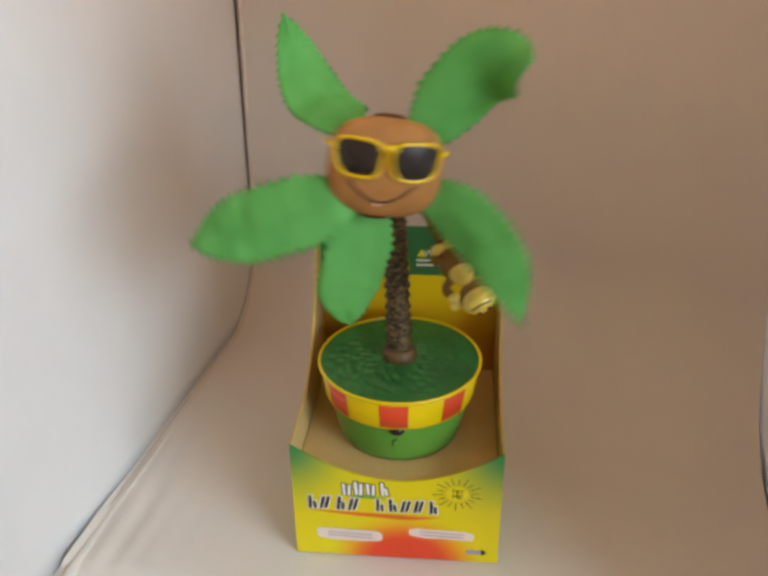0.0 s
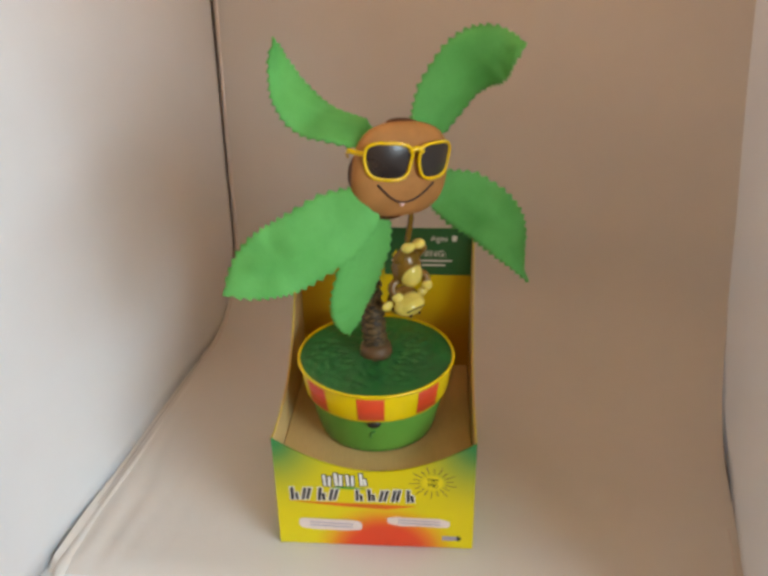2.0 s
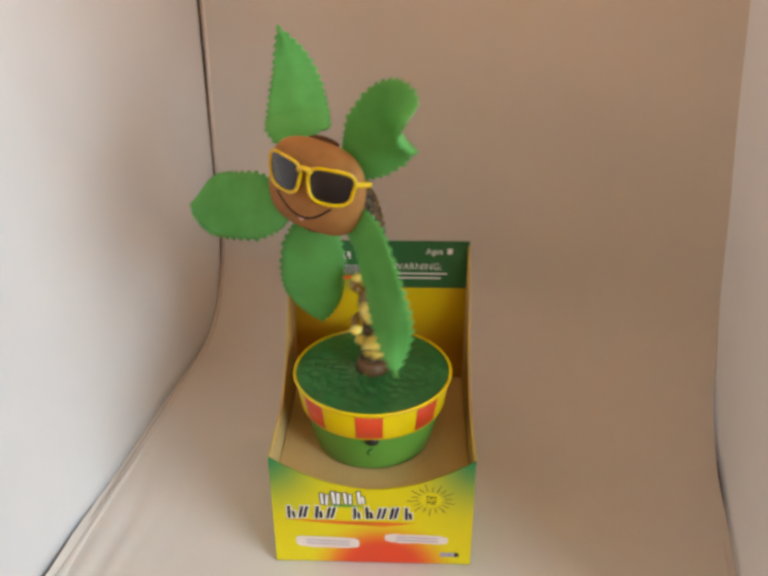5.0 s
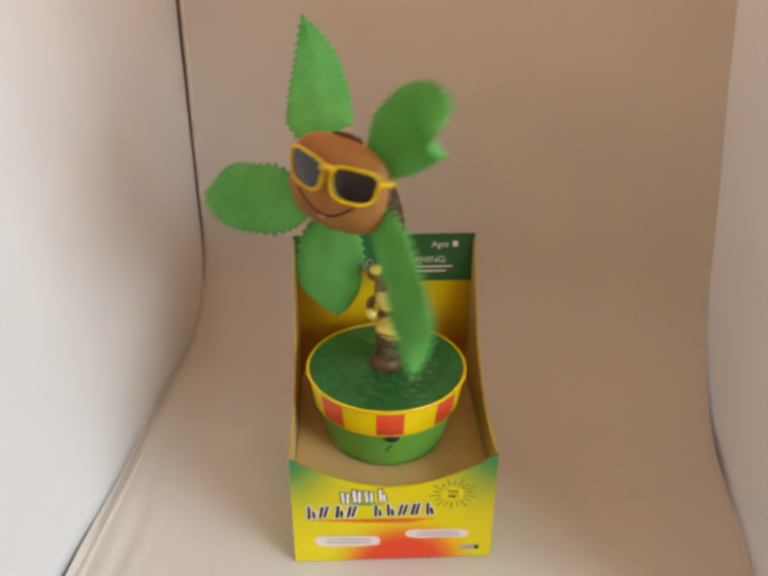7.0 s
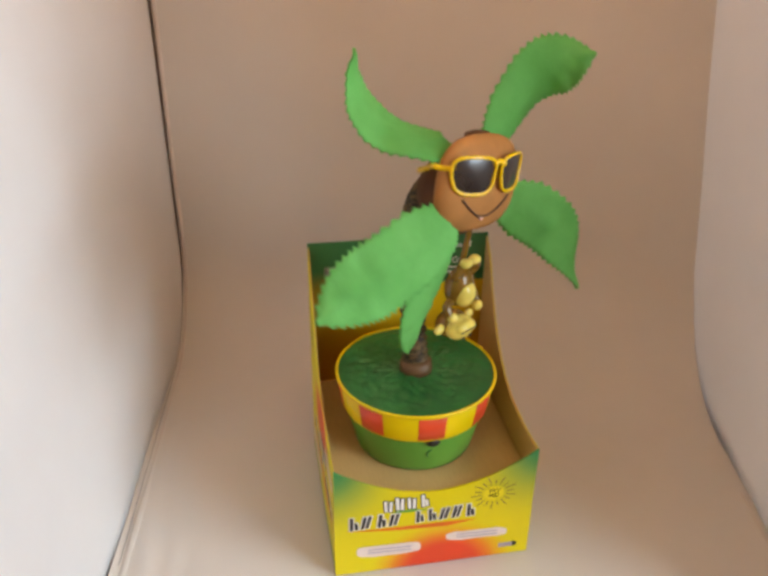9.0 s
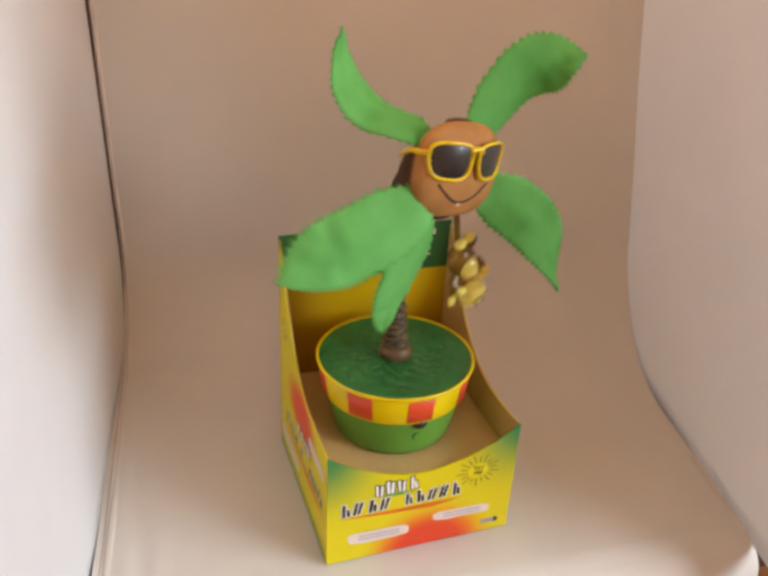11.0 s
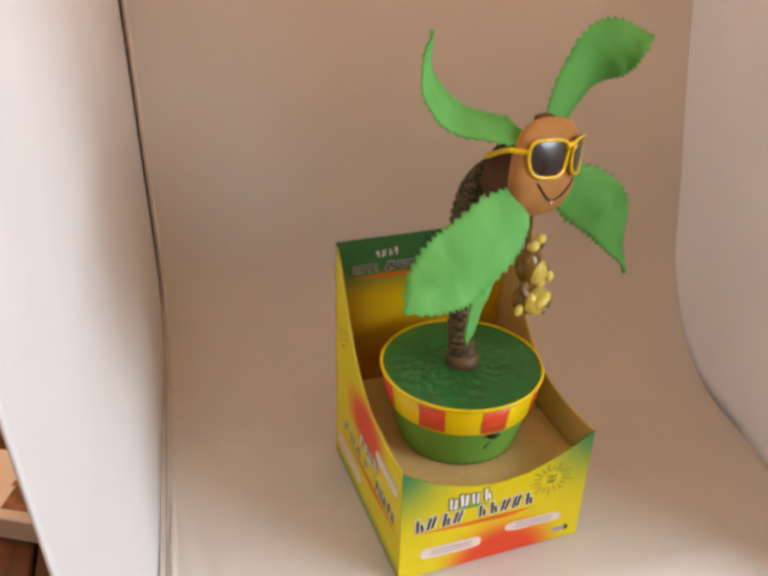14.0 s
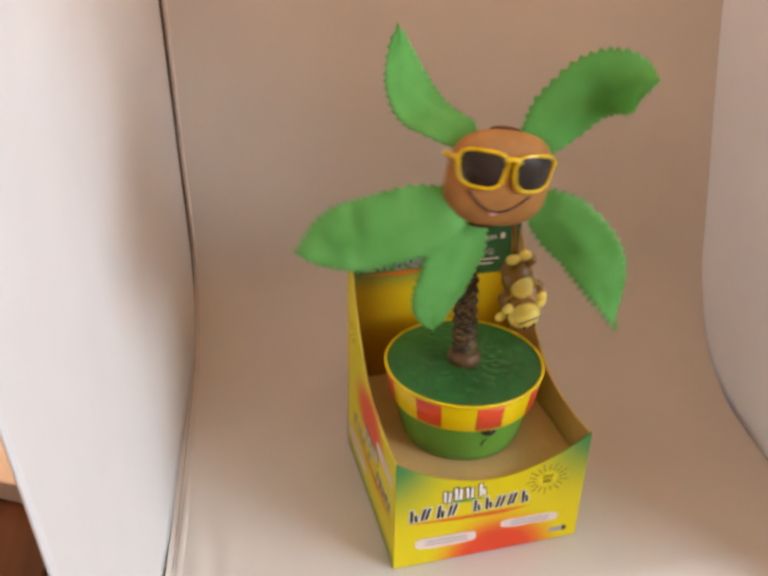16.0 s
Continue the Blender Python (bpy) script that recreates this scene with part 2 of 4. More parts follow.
def lathe(name, profile, material, segments=64, turn=(0.0, 2 * math.pi), smooth=True):
    """Turns a profile of (radius, height) round the z axis."""
    a0, a1 = turn
    full = abs(a1 - a0 - 2 * math.pi) < 1e-6
    cols = segments if full else segments + 1
    verts, faces = [], []
    for k in range(cols):
        a = a0 + (a1 - a0) * k / segments
        verts += [(r * math.cos(a), r * math.sin(a), z) for r, z in profile]
    n = len(profile)
    for k in range(segments):
        k2 = (k + 1) % cols
        for i in range(n - 1):
            faces.append((k * n + i, k2 * n + i, k2 * n + i + 1, k * n + i + 1))
    return mesh_of(name, verts, faces, material, smooth)


def spline(points, n):
    """A smooth line through points."""
    p = [Vector(q) for q in points]
    p = [p[0] * 2 - p[1]] + p + [p[-1] * 2 - p[-2]]
    out = []
    for i in range(1, len(p) - 2):
        for k in range(n):
            t = k / n
            out.append(0.5 * (2 * p[i] + (p[i + 1] - p[i - 1]) * t + (2 * p[i - 1] - 5 * p[i] + 4 * p[i + 1] - p[i + 2]) * t * t
                              + (3 * p[i] - p[i - 1] - 3 * p[i + 1] + p[i + 2]) * t ** 3))
    return out + [p[-2]]


def tube_data(line, radius, sides=12, closed=False, flat=1.0):
    """Vertices and faces of a tube along a line; radius is a number or a function of the way (0 to 1)."""
    n = len(line)
    verts, faces = [], []
    side = Vector((1, 0, 0))
    for i, p in enumerate(line):
        a, b = line[(i - 1) % n if closed else max(i - 1, 0)], line[(i + 1) % n if closed else min(i + 1, n - 1)]
        t = (b - a).normalized()
        side = side - t * side.dot(t)
        if side.length < 1e-4:
            side = t.orthogonal()
        side.normalize()
        up = t.cross(side)
        r = radius(i / (n - 1)) if callable(radius) else radius
        verts += [p + r * (math.cos(2 * math.pi * k / sides) * side + flat * math.sin(2 * math.pi * k / sides) * up) for k in range(sides)]
    for i in range(n if closed else n - 1):
        j = (i + 1) % n
        for k in range(sides):
            k2 = (k + 1) % sides
            faces.append((i * sides + k, i * sides + k2, j * sides + k2, j * sides + k))
    if not closed:
        faces.append(tuple(range(sides))[::-1])
        faces.append(tuple((n - 1) * sides + k for k in range(sides)))
    return verts, faces


def tube(name, line, radius, material, sides=12, closed=False, flat=1.0):
    v, f = tube_data(line, radius, sides, closed, flat)
    return mesh_of(name, v, f, material, True)


def ball_data(centre, radii, rings=14, segments=22):
    verts, faces = [], []
    for i in range(rings + 1):
        p = math.pi * i / rings
        for k in range(segments):
            a = 2 * math.pi * k / segments
            verts.append(Vector((centre[0] + radii[0] * math.sin(p) * math.cos(a), centre[1] + radii[1] * math.sin(p) * math.sin(a),
                                 centre[2] + radii[2] * math.cos(p))))
    for i in range(rings):
        for k in range(segments):
            k2 = (k + 1) % segments
            faces.append((i * segments + k, (i + 1) * segments + k, (i + 1) * segments + k2, i * segments + k2))
    return verts, faces


def lettering(name, text, size, m, material, parent, label=""):
    data = bpy.data.curves.new(name, "FONT")
    data.body, data.size, data.extrude, data.align_x, data.align_y = text, size, 0.00008, "CENTER", "CENTER"
    tmp = new(name, data)
    bpy.context.view_layer.update()
    me = bpy.data.meshes.new_from_object(tmp.evaluated_get(bpy.context.evaluated_depsgraph_get()))
    bpy.data.objects.remove(tmp)
    me.materials.clear()
    me.materials.append(material)
    ob = part(name, me, parent, label)
    ob.matrix_basis = m
    return ob


# ---- the room ----
TENT = {"lf": (-0.290, -0.134), "lb": (-0.2165, 0.440), "rb": (0.340, 0.262), "rf": (0.268, -0.150)}


def room():
    x0, x1, y0, y1, z0, z1 = -1.75, 1.75, -2.45, 1.6, -0.75, 1.75
    tagged(new("floor", block("floor", (x0 - 0.1, y0 - 0.1, z0 - 0.05), (x1 + 0.1, y1 + 0.1, z0), M_FLOOR)), "dark brown wooden floor of the room", "floor", kind="structure")
    tagged(new("ceiling", block("ceiling", (x0 - 0.1, y0 - 0.1, z1), (x1 + 0.1, y1 + 0.1, z1 + 0.05), M_CEILING)), "plain off-white ceiling", "ceiling", kind="structure")
    tagged(new("wall_north", block("wall_north", (x0 - 0.1, y1, z0), (x1 + 0.1, y1 + 0.1, z1), M_ROOM)), "plain beige painted wall", "wall", kind="structure")
    tagged(new("wall_west", block("wall_west", (x0 - 0.1, y0, z0), (x0, y1, z1), M_ROOM)), "plain beige painted wall", "wall", kind="structure")
    tagged(new("wall_south", block("wall_south", (x0 - 0.1, y0 - 0.1, z0), (x1 + 0.1, y0, z1), M_ROOM)), "plain beige painted wall", "wall", kind="structure")

    def pierced(name, u0, u1, a0, a1, b0, b1, to3d):
        """A wall from u0 to u1 with a window opening a0..a1, b0..b1."""
        bm = bmesh.new()
        for (ua, ub, za, zb) in ((u0, a0, z0, z1), (a1, u1, z0, z1), (a0, a1, z0, b0), (a0, a1, b1, z1)):
            q = [to3d(u, z, d) for d in (0.0, 0.1) for u, z in ((ua, za), (ub, za), (ub, zb), (ua, zb))]
            vs = [bm.verts.new(v) for v in q]
            for f in ((0, 1, 2, 3), (7, 6, 5, 4), (0, 4, 5, 1), (1, 5, 6, 2), (2, 6, 7, 3), (3, 7, 4, 0)):
                bm.faces.new([vs[i] for i in f])
        return tagged(new(name, from_bm(name, bm, M_ROOM)), "beige painted wall with a window opening", "wall", kind="structure")

    def window(name, a0, a1, b0, b1, to3d):
        w = tagged(new(name), "white painted window letting in daylight", "window", kind="structure")
        bars = [(a0, a0 + 0.05, b0, b1), (a1 - 0.05, a1, b0, b1), (a0 + 0.05, a1 - 0.05, b0, b0 + 0.05), (a0 + 0.05, a1 - 0.05, b1 - 0.05, b1)]
        for ua, ub, za, zb in bars:
            lo, hi = to3d(ua, za, 0.03), to3d(ub, zb, 0.07)
            part("window_frame", block("window_frame", [min(p, q) for p, q in zip(lo, hi)], [max(p, q) for p, q in zip(lo, hi)], M_WINFRAME, 0.004), w)

    east = lambda u, z, d: (x1 + d, u, z)
    pierced("wall_east", y0, y1, -2.12, -0.72, 0.38, 1.52, east)
    window("window_1", -2.12, -0.72, 0.38, 1.52, east)


def fill_lamp():
    # out-of-view housing, added to go with the warm fill light
    lamp = thing("fill_lamp", "unseen square housing added for the warm fill light", "lamp", (0.08, 0.25, 1.70))
    part("housing", block("housing", (-0.28, -0.28, 0.0), (0.28, 0.28, 0.05), M_WINFRAME, 0.004), lamp)


def table():
    t = thing("table", "reddish brown wooden table of broad boards", "table", (-0.10, -0.054, -0.754), -3.8)
    for i in range(7):
        a = -0.62 + i * 0.1775
        part("board", block("board", (a, 0.0, 0.715), (a + 0.175, 1.05, 0.750), M_TABLE, 0.003), t)
    for x in (-0.56, 0.56):
        for y in (0.06, 0.98):
            part("leg", block("leg", (x - 0.03, y - 0.03, 0.0), (x + 0.03, y + 0.03, 0.715), M_TABLE, 0.005), t)


def carton():
    """Off-white printed carton lying on the table behind the tent's side."""
    c = thing("carton", "off-white printed carton lying on the wooden table", "box", (-0.345, 0.131, -0.004), -31.0)
    part("body", block("body", (-0.22, 0.0, 0.0), (0.03, 0.078, 0.023), M_CARTON, 0.0015), c)
    top = 0.0232
    part("printed_picture", plate("printed_picture", [(-0.045, 0.010), (0.010, 0.012), (0.006, 0.050), (-0.030, 0.056), (-0.048, 0.035)], lambda a, b, d: (a, b, top + d), 0.0003, M_BROWNINK), c)
    for i in range(2):
        for k in range(4):
            x, y = -0.052 + i * 0.011, 0.036 + k * 0.010
            part("print_bar", plate("print_bar", [(x - 0.002 * k, y), (x + 0.008 - 0.002 * k, y + 0.001), (x + 0.007 - 0.002 * k, y + 0.008), (x - 0.001 - 0.002 * k, y + 0.007)],
                                    lambda a, b, d: (a, b, top + d), 0.0003, M_BROWNINK), c)
    p = thing("dark_bag", "olive brown cloth bag slumped on the table", "bag", (-0.50, 0.37, -0.004))
    v, f = ball_data((0, 0, 0.06), (0.13, 0.09, 0.062), 16, 26)
    for q in v:
        q += Vector((0, 0, 0.02)) * noise.noise(q * 18)
        q.z = max(q.z, 0.0)
    part("sack", mesh_of("sack", v, f, M_OLIVE, True), p)


# ---- the tent and its backdrop sheet ----
def tent_point(side, s):
    """A place on the foot line of a side wall: s runs from 0 at the front to 1 at the back."""
    f, b = (TENT["lf"], TENT["lb"]) if side == "l" else (TENT["rf"], TENT["rb"])
    return Vector((f[0] + (b[0] - f[0]) * s, f[1] + (b[1] - f[1]) * s, 0.0))


TOP = 0.60
LEAN_L, LEAN_R = (-0.0013, 0.0104), (-0.0048, 0.0152)


def tent():
    t = thing("light_tent", "white fabric photo light tent standing on a table, front open", "light tent")

    def wall(name, p, q, out, lean, splay=0.0):
        """A slightly slack fabric wall between two foot points."""
        nx, nz = 40, 30
        verts, faces = [], []
        for layer in (0.0, 0.0012):
            for j in range(nz + 1):
                for i in range(nx + 1):
                    a, h = i / nx, j / nz
                    v = p.lerp(q, a) + Vector((lean[0], lean[1], 0)) * ((h * TOP - 0.25) * 10 * a) + Vector((splay, 0, 0)) * (h * TOP * 10 * (1 - a))
                    v.z = -0.003 + h * (TOP + 0.003)
                    slack = 0.010 * math.sin(math.pi * a) * math.sin(math.pi * h) + 0.003 * noise.noise(Vector((a * 3, h * 3, p.x * 9)))
                    verts.append(v + out * (slack * (0.0 if a in (0.0, 1.0) else 1.0) + layer))
        n = (nx + 1) * (nz + 1)
        for j in range(nz):
            for i in range(nx):
                k = j * (nx + 1) + i
                faces += [(k, k + 1, k + nx + 2, k + nx + 1), (n + k, n + k + nx + 1, n + k + nx + 2, n + k + 1)]
        rim = [i for i in range(nx + 1)] + [j * (nx + 1) + nx for j in range(1, nz + 1)] + [nz * (nx + 1) + i for i in range(nx - 1, -1, -1)] + [j * (nx + 1) for j in range(nz - 1, 0, -1)]
        for a, b in zip(rim, rim[1:] + rim[:1]):
            faces.append((a, a + n, b + n, b))
        return part(name, mesh_of(name, verts, faces, M_WALL_CLOTH, True), t)

    lf, lb, rb, rf = tent_point("l", 0), tent_point("l", 1.012), tent_point("r", 1.03), tent_point("r", 0)
    wall("side_wall", lf, lb, Vector((-0.99, 0.15, 0)), LEAN_L, -0.0055)
    wall("side_wall", rf, rb, Vector((0.98, -0.17, 0)), LEAN_R)
    wall("back_wall", lb + Vector((0, 0.02, 0)), rb + Vector((0, 0.02, 0)), Vector((0.3, 0.95, 0)), (0, 0.0))
    roof = [lf + Vector((-0.015, 0, 0)), rf + Vector((0.015, 0, 0)), rb + Vector((0.02, 0.10, 0)), lb + Vector((-0.02, 0.08, 0))]
    part("roof", plate("roof", [(v.x, v.y) for v in roof], lambda a, b, d: (a, b, TOP + 0.001 + d), 0.0012, M_WALL_CLOTH), t)
    part("floor_cloth", plate("floor_cloth", [(v.x, v.y) for v in (lf + Vector((0.004, 0.08, 0)), rf + Vector((-0.004, 0.08, 0)), rb, lb)], lambda a, b, d: (a, b, -0.0035 + d), 0.0012, M_WALL_CLOTH), t)
    for f, splay in ((lf, -0.0055), (rf, 0.0)):
        part("front_hem", tube("front_hem", [f + Vector((splay * z * 10, -0.001, z)) for z in (0.0, 0.2, 0.4, 0.6)], 0.0012, M_WALL_CLOTH, 8), t)
    return t


def sheet_profile(side):
    """The line of the sheet along a side wall: from the front edge over the floor and up the back."""
    s0, r = (0.13, 0.115) if side == "l" else (0.13, 0.150)
    lean = LEAN_L if side == "l" else LEAN_R
    f, b = tent_point(side, s0), tent_point(side, 1.0) + Vector((lean[0], lean[1], 0)) * ((r - 0.25) * 10)
    if side == "l":
        f = f + Vector((0.010, 0, 0))
    way = (b - f)
    length = way.length
    way.normalize()
    pts = []
    drop = 0.030                               # the sheet rolls over the table's front edge
    for k in range(9):
        a = math.pi / 2 * (1 - k / 8)
        pts.append(f + way * (drop - drop * math.sin(a)) + Vector((0, 0, -drop + drop * math.cos(a))))
    pts = [pts[0] + Vector((0, 0, -0.14))] + pts
    flat = length - r - drop
    for k in range(1, 25):
        pts.append(f + way * (drop + flat * k / 24))
    for k in range(1, 17):
        a = math.pi / 2 * k / 16
        pts.append(f + way * (drop + flat + r * math.sin(a)) + Vector((0, 0, r * (1 - math.cos(a)))))
    for k in range(1, 21):
        z = r + (0.57 - r) * k / 20
        pts.append(f + way * length + Vector((0, 0, z)) + Vector((lean[0], lean[1], 0)) * ((z - r) * 10))
    return pts


def backdrop():
    left, right = sheet_profile("l"), sheet_profile("r")
    n, m = len(left), 150
    inward = -0.004
    verts, faces = [], []
    for layer in (0.0, -0.001):
        for i in range(n):
            across = (right[i] - left[i])
            across.normalize()
            for k in range(m + 1):
                u = k / m
                v = (left[i] + across * inward).lerp(right[i] + across * 0.006, u)
                edge = math.exp(-u * 15) * max(0.0, 0.6 + noise.noise(Vector((u * 26, i * 0.05, 7.0))))
                front = math.exp(-max(0, i - 12) / 7)
                ripple = 0.0020 * noise.noise(Vector((u * 5, i * 0.12, 0.0))) + 0.0034 * edge * front * math.sin(u * 150 + i * 0.12 + 4 * noise.noise(Vector((u * 12, i * 0.1, 3.0))))
                v = v + Vector((0, 0 if i < 36 else ripple, ripple if 8 < i < 44 else 0.0))
                v.z += layer + (0.0022 if 8 < i < 44 else 0.0)
                verts.append(v)
    t = n * (m + 1)
    for i in range(n - 1):
        for k in range(m):
            a = i * (m + 1) + k
            faces += [(a, a + 1, a + m + 2, a + m + 1), (t + a, t + a + m + 1, t + a + m + 2, t + a + 1)]
    tagged(new("backdrop", mesh_of("backdrop", verts, faces, M_SHEET, True)), "beige fabric backdrop sheet sweeping from floor up the back", "backdrop", kind="structure")
    seam = tagged(new("trim"), "piped seam where the backdrop meets the tent wall", "trim", kind="structure")
    line = [p + Vector((0.0008, 0, 0.002)) for p in left[12:]]
    part("piping", tube("piping", [p + Vector((0.0042, -0.0012, 0)) for p in line], lambda w: 0.0007 + 0.0015 * min(1.0, max(0.0, (w - 0.34) * 4)), M_PIPING, 10), seam)
    part("binding", tube("binding", [p + Vector((0.0, -0.0020, 0.0012)) for p in line], lambda w: 0.0002 + 0.0012 * min(1.0, max(0.0, (w - 0.52) * 4)), M_BINDING, 6), seam)
    roll = [p + Vector((0.0065, 0, 0.0016)) for p in left[1:31]]
    part("hem", tube("hem", roll, lambda w: 0.0004 + 0.0058 * max(0.0, 1 - w) ** 0.8, M_SHEET, 14, False, 0.5), seam, "rolled beige fabric hem")
    seam = tagged(new("trim"), "thin seam at the foot of the tent wall", "trim", kind="structure")
    part("binding", tube("binding", [p + Vector((-0.001, 0, 0.003)) for p in right[10:24]], 0.0005, M_PIPING, 6), seam)


# ---- the display box ----
W, DEEP, HIGH, CARD = 0.0815, 0.168, 0.2215, 0.0014
TRAY = 0.080


# plain upright or leaning bars that fill one letter's room: x and height of both ends, as shares
STROKES = [
    ((0.22, 0.04, 0.16, 1.0), (0.66, 0.0, 0.72, 0.86)),
    ((0.16, 0.0, 0.36, 0.96), (0.56, 0.06, 0.80, 1.0)),
    ((0.40, 0.0, 0.44, 1.0), (0.80, 0.04, 0.76, 0.50)),
    ((0.20, 0.50, 0.24, 1.0), (0.60, 0.0, 0.56, 0.94)),
]


def glyph_bars(name, x0, x1, z, h, count, tilt, material, under, to3d, parent, rng):
    """A row of letter-sized pairs of plain bars, each a little askew, with a contrasting edge."""
    step = (x1 - x0) / count

    def bars(label, sets, half, lift, mat):
        verts, faces = [], []
        for k, (ax, az, bx, bz) in enumerate(sets):
            a, b = Vector((ax, az)), Vector((bx, bz))
            way = (b - a).normalized()
            a, b, side = a - way * half * 0.8, b + way * half * 0.8, Vector((-way.y, way.x)) * half
            o = len(verts)
            for d in (lift + 0.00003 * k, lift + 0.00003 * k + 0.00008):
                verts += [to3d(p.x, p.y, d) for p in (a - side, b - side, b + side, a + side)]
            faces += [(o, o + 1, o + 2, o + 3), (o + 7, o + 6, o + 5, o + 4)] + [(o + i, o + i + 4, o + (i + 1) % 4 + 4, o + (i + 1) % 4) for i in range(4)]
        bm = bmesh.new()
        vs = [bm.verts.new(v) for v in verts]
        for f in faces:
            bm.faces.new([vs[i] for i in f])
        part(label, from_bm(label, bm, mat), parent)

    for i in range(count):
        a, w = x0 + i * step, step * rng.uniform(0.80, 0.92)
        b, lean = z + tilt * (i / max(1, count - 1) - 0.5) + rng.uniform(-0.0005, 0.0005), rng.uniform(-0.0010, 0.0010)
        hh = h * rng.uniform(0.90, 1.06)
        sets = [(a + w * p + lean * q, b + hh * q, a + w * r + lean * t, b + hh * t) for p, q, r, t in rng.choice(STROKES)]
        thick = 0.120 * hh
        if under:
            bars("letter_edge", sets, thick + 0.085 * hh, 0.0003, under)
        bars(name, sets, thick, 0.0005, material)


def blob(x0, x1, z, h, wave, rng):
    """Outline of a cloud-like printed bubble."""
    cx, w = (x0 + x1) / 2, (x1 - x0) / 2
    pts = []
    for k in range(28):
        a = 2 * math.pi * k / 28
        c, s = math.cos(a), math.sin(a)
        sq = lambda v: math.copysign(abs(v) ** 0.45, v)
        pts.append((cx + w * sq(c), z + h * sq(s) * (1 + rng.uniform(-0.12, 0.08)) + wave * c))
    return pts


def display_box():
    rng = random.Random(4)
    b = thing("display_box", "open printed cardboard display box, yellow with green and red", "display box", (-0.0015, -0.003, 0.003))
    # front panel with its scooped upper edge
    top = []
    for k in range(25):
        x = W - 2 * W * k / 24
        u = abs(x / W)
        top.append((x, 0.079 + 0.031 * u ** 1.9))
    part("front_panel", plate("front_panel", [(-W, 0.0), (W, 0.0)] + top, lambda a, z, d: (a, d, z), CARD, M_FRONT), b, "printed front panel with a scooped edge")
    ink = lambda a, z, d: (a, -d, z)
    # side panels: low at the front, sweeping up to the back
    edge = spline([(0, 0.0, 0.110), (0, 0.035, 0.108), (0, 0.075, 0.114), (0, 0.108, 0.135), (0, 0.133, 0.165), (0, 0.152, 0.200), (0, 0.1665, 0.218)], 6)
    ridge = [(min(max(v.y, CARD), DEEP - CARD), v.z) for v in edge]

    def strip(name, x0, x1, material):
        """An upright panel between two planes of x, under the ridge line."""
        n = len(ridge)
        verts = [(x, y, z) for x in (x0, x1) for y, top in ridge for z in (0.0, top)]
        faces = []
        for k in range(n - 1):
            a, b = 2 * k, 2 * k + 2
            faces += [(a, b, b + 1, a + 1), (2 * n + a, 2 * n + a + 1, 2 * n + b + 1, 2 * n + b), (a + 1, b + 1, 2 * n + b + 1, 2 * n + a + 1), (a, 2 * n + a, 2 * n + b, b)]
        faces += [(0, 1, 2 * n + 1, 2 * n), (2 * n - 2, 4 * n - 2, 4 * n - 1, 2 * n - 1)]
        return mesh_of(name, verts, faces, material)

    for s in (-1, 1):
        part("side_panel", strip("side_panel", s * W, s * (W - 0.0007), M_SIDE), b)
        part("side_lining", strip("side_lining", s * (W - 0.0009), s * (W - 0.0016), M_KRAFT), b, "bare brown cardboard inner face")
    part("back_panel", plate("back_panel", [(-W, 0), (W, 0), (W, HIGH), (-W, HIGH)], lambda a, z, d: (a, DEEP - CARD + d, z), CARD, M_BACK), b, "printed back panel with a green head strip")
    # tray on which the pot stands, with a fold down at the front
    part("tray", block("tray", (-W + 0.0022, CARD + 0.0004, TRAY - 0.0045), (W - 0.0022, DEEP - CARD - 0.0006, TRAY - 0.0032), M_KRAFT, 0.0003), b, "bare brown cardboard tray inside the box")
    part("base", block("base", (-W + 0.0022, CARD + 0.0004, 0.0003), (W - 0.0022, DEEP - CARD - 0.0006, 0.0018), M_KRAFT), b)
    # front print: two rows of letter-sized shapes, a swash, two bubbles, a sun, a mark
    glyph_bars("letter_shape", -0.042, -0.004, 0.0650, 0.0105, 4, 0.0006, M_WHITE, M_INK, ink, b, rng)
    glyph_bars("letter_shape", -0.0720, -0.0270, 0.0496, 0.0108, 4, 0.0, M_INK, M_WHITE, ink, b, rng)
    glyph_bars("letter_shape", -0.0180, 0.0345, 0.0496, 0.0108, 5, 0.0, M_INK, M_WHITE, ink, b, rng)
    part("printed_leaf", plate("printed_leaf", [(-0.036, 0.0615), (-0.022, 0.0605), (-0.004, 0.0612), (-0.018, 0.0632), (-0.03, 0.0636)], lambda a, z, d: ink(a, z, 0.0002 + d), 0.0001, M_GREENINK), b)
    part("swash", plate("swash", [(-0.073, 0.0468), (-0.03, 0.0425), (0.01, 0.0405), (0.035, 0.0445), (0.005, 0.0455), (-0.035, 0.0460)], lambda a, z, d: ink(a, z, 0.0002 + d), 0.0001, M_ORANGE), b)
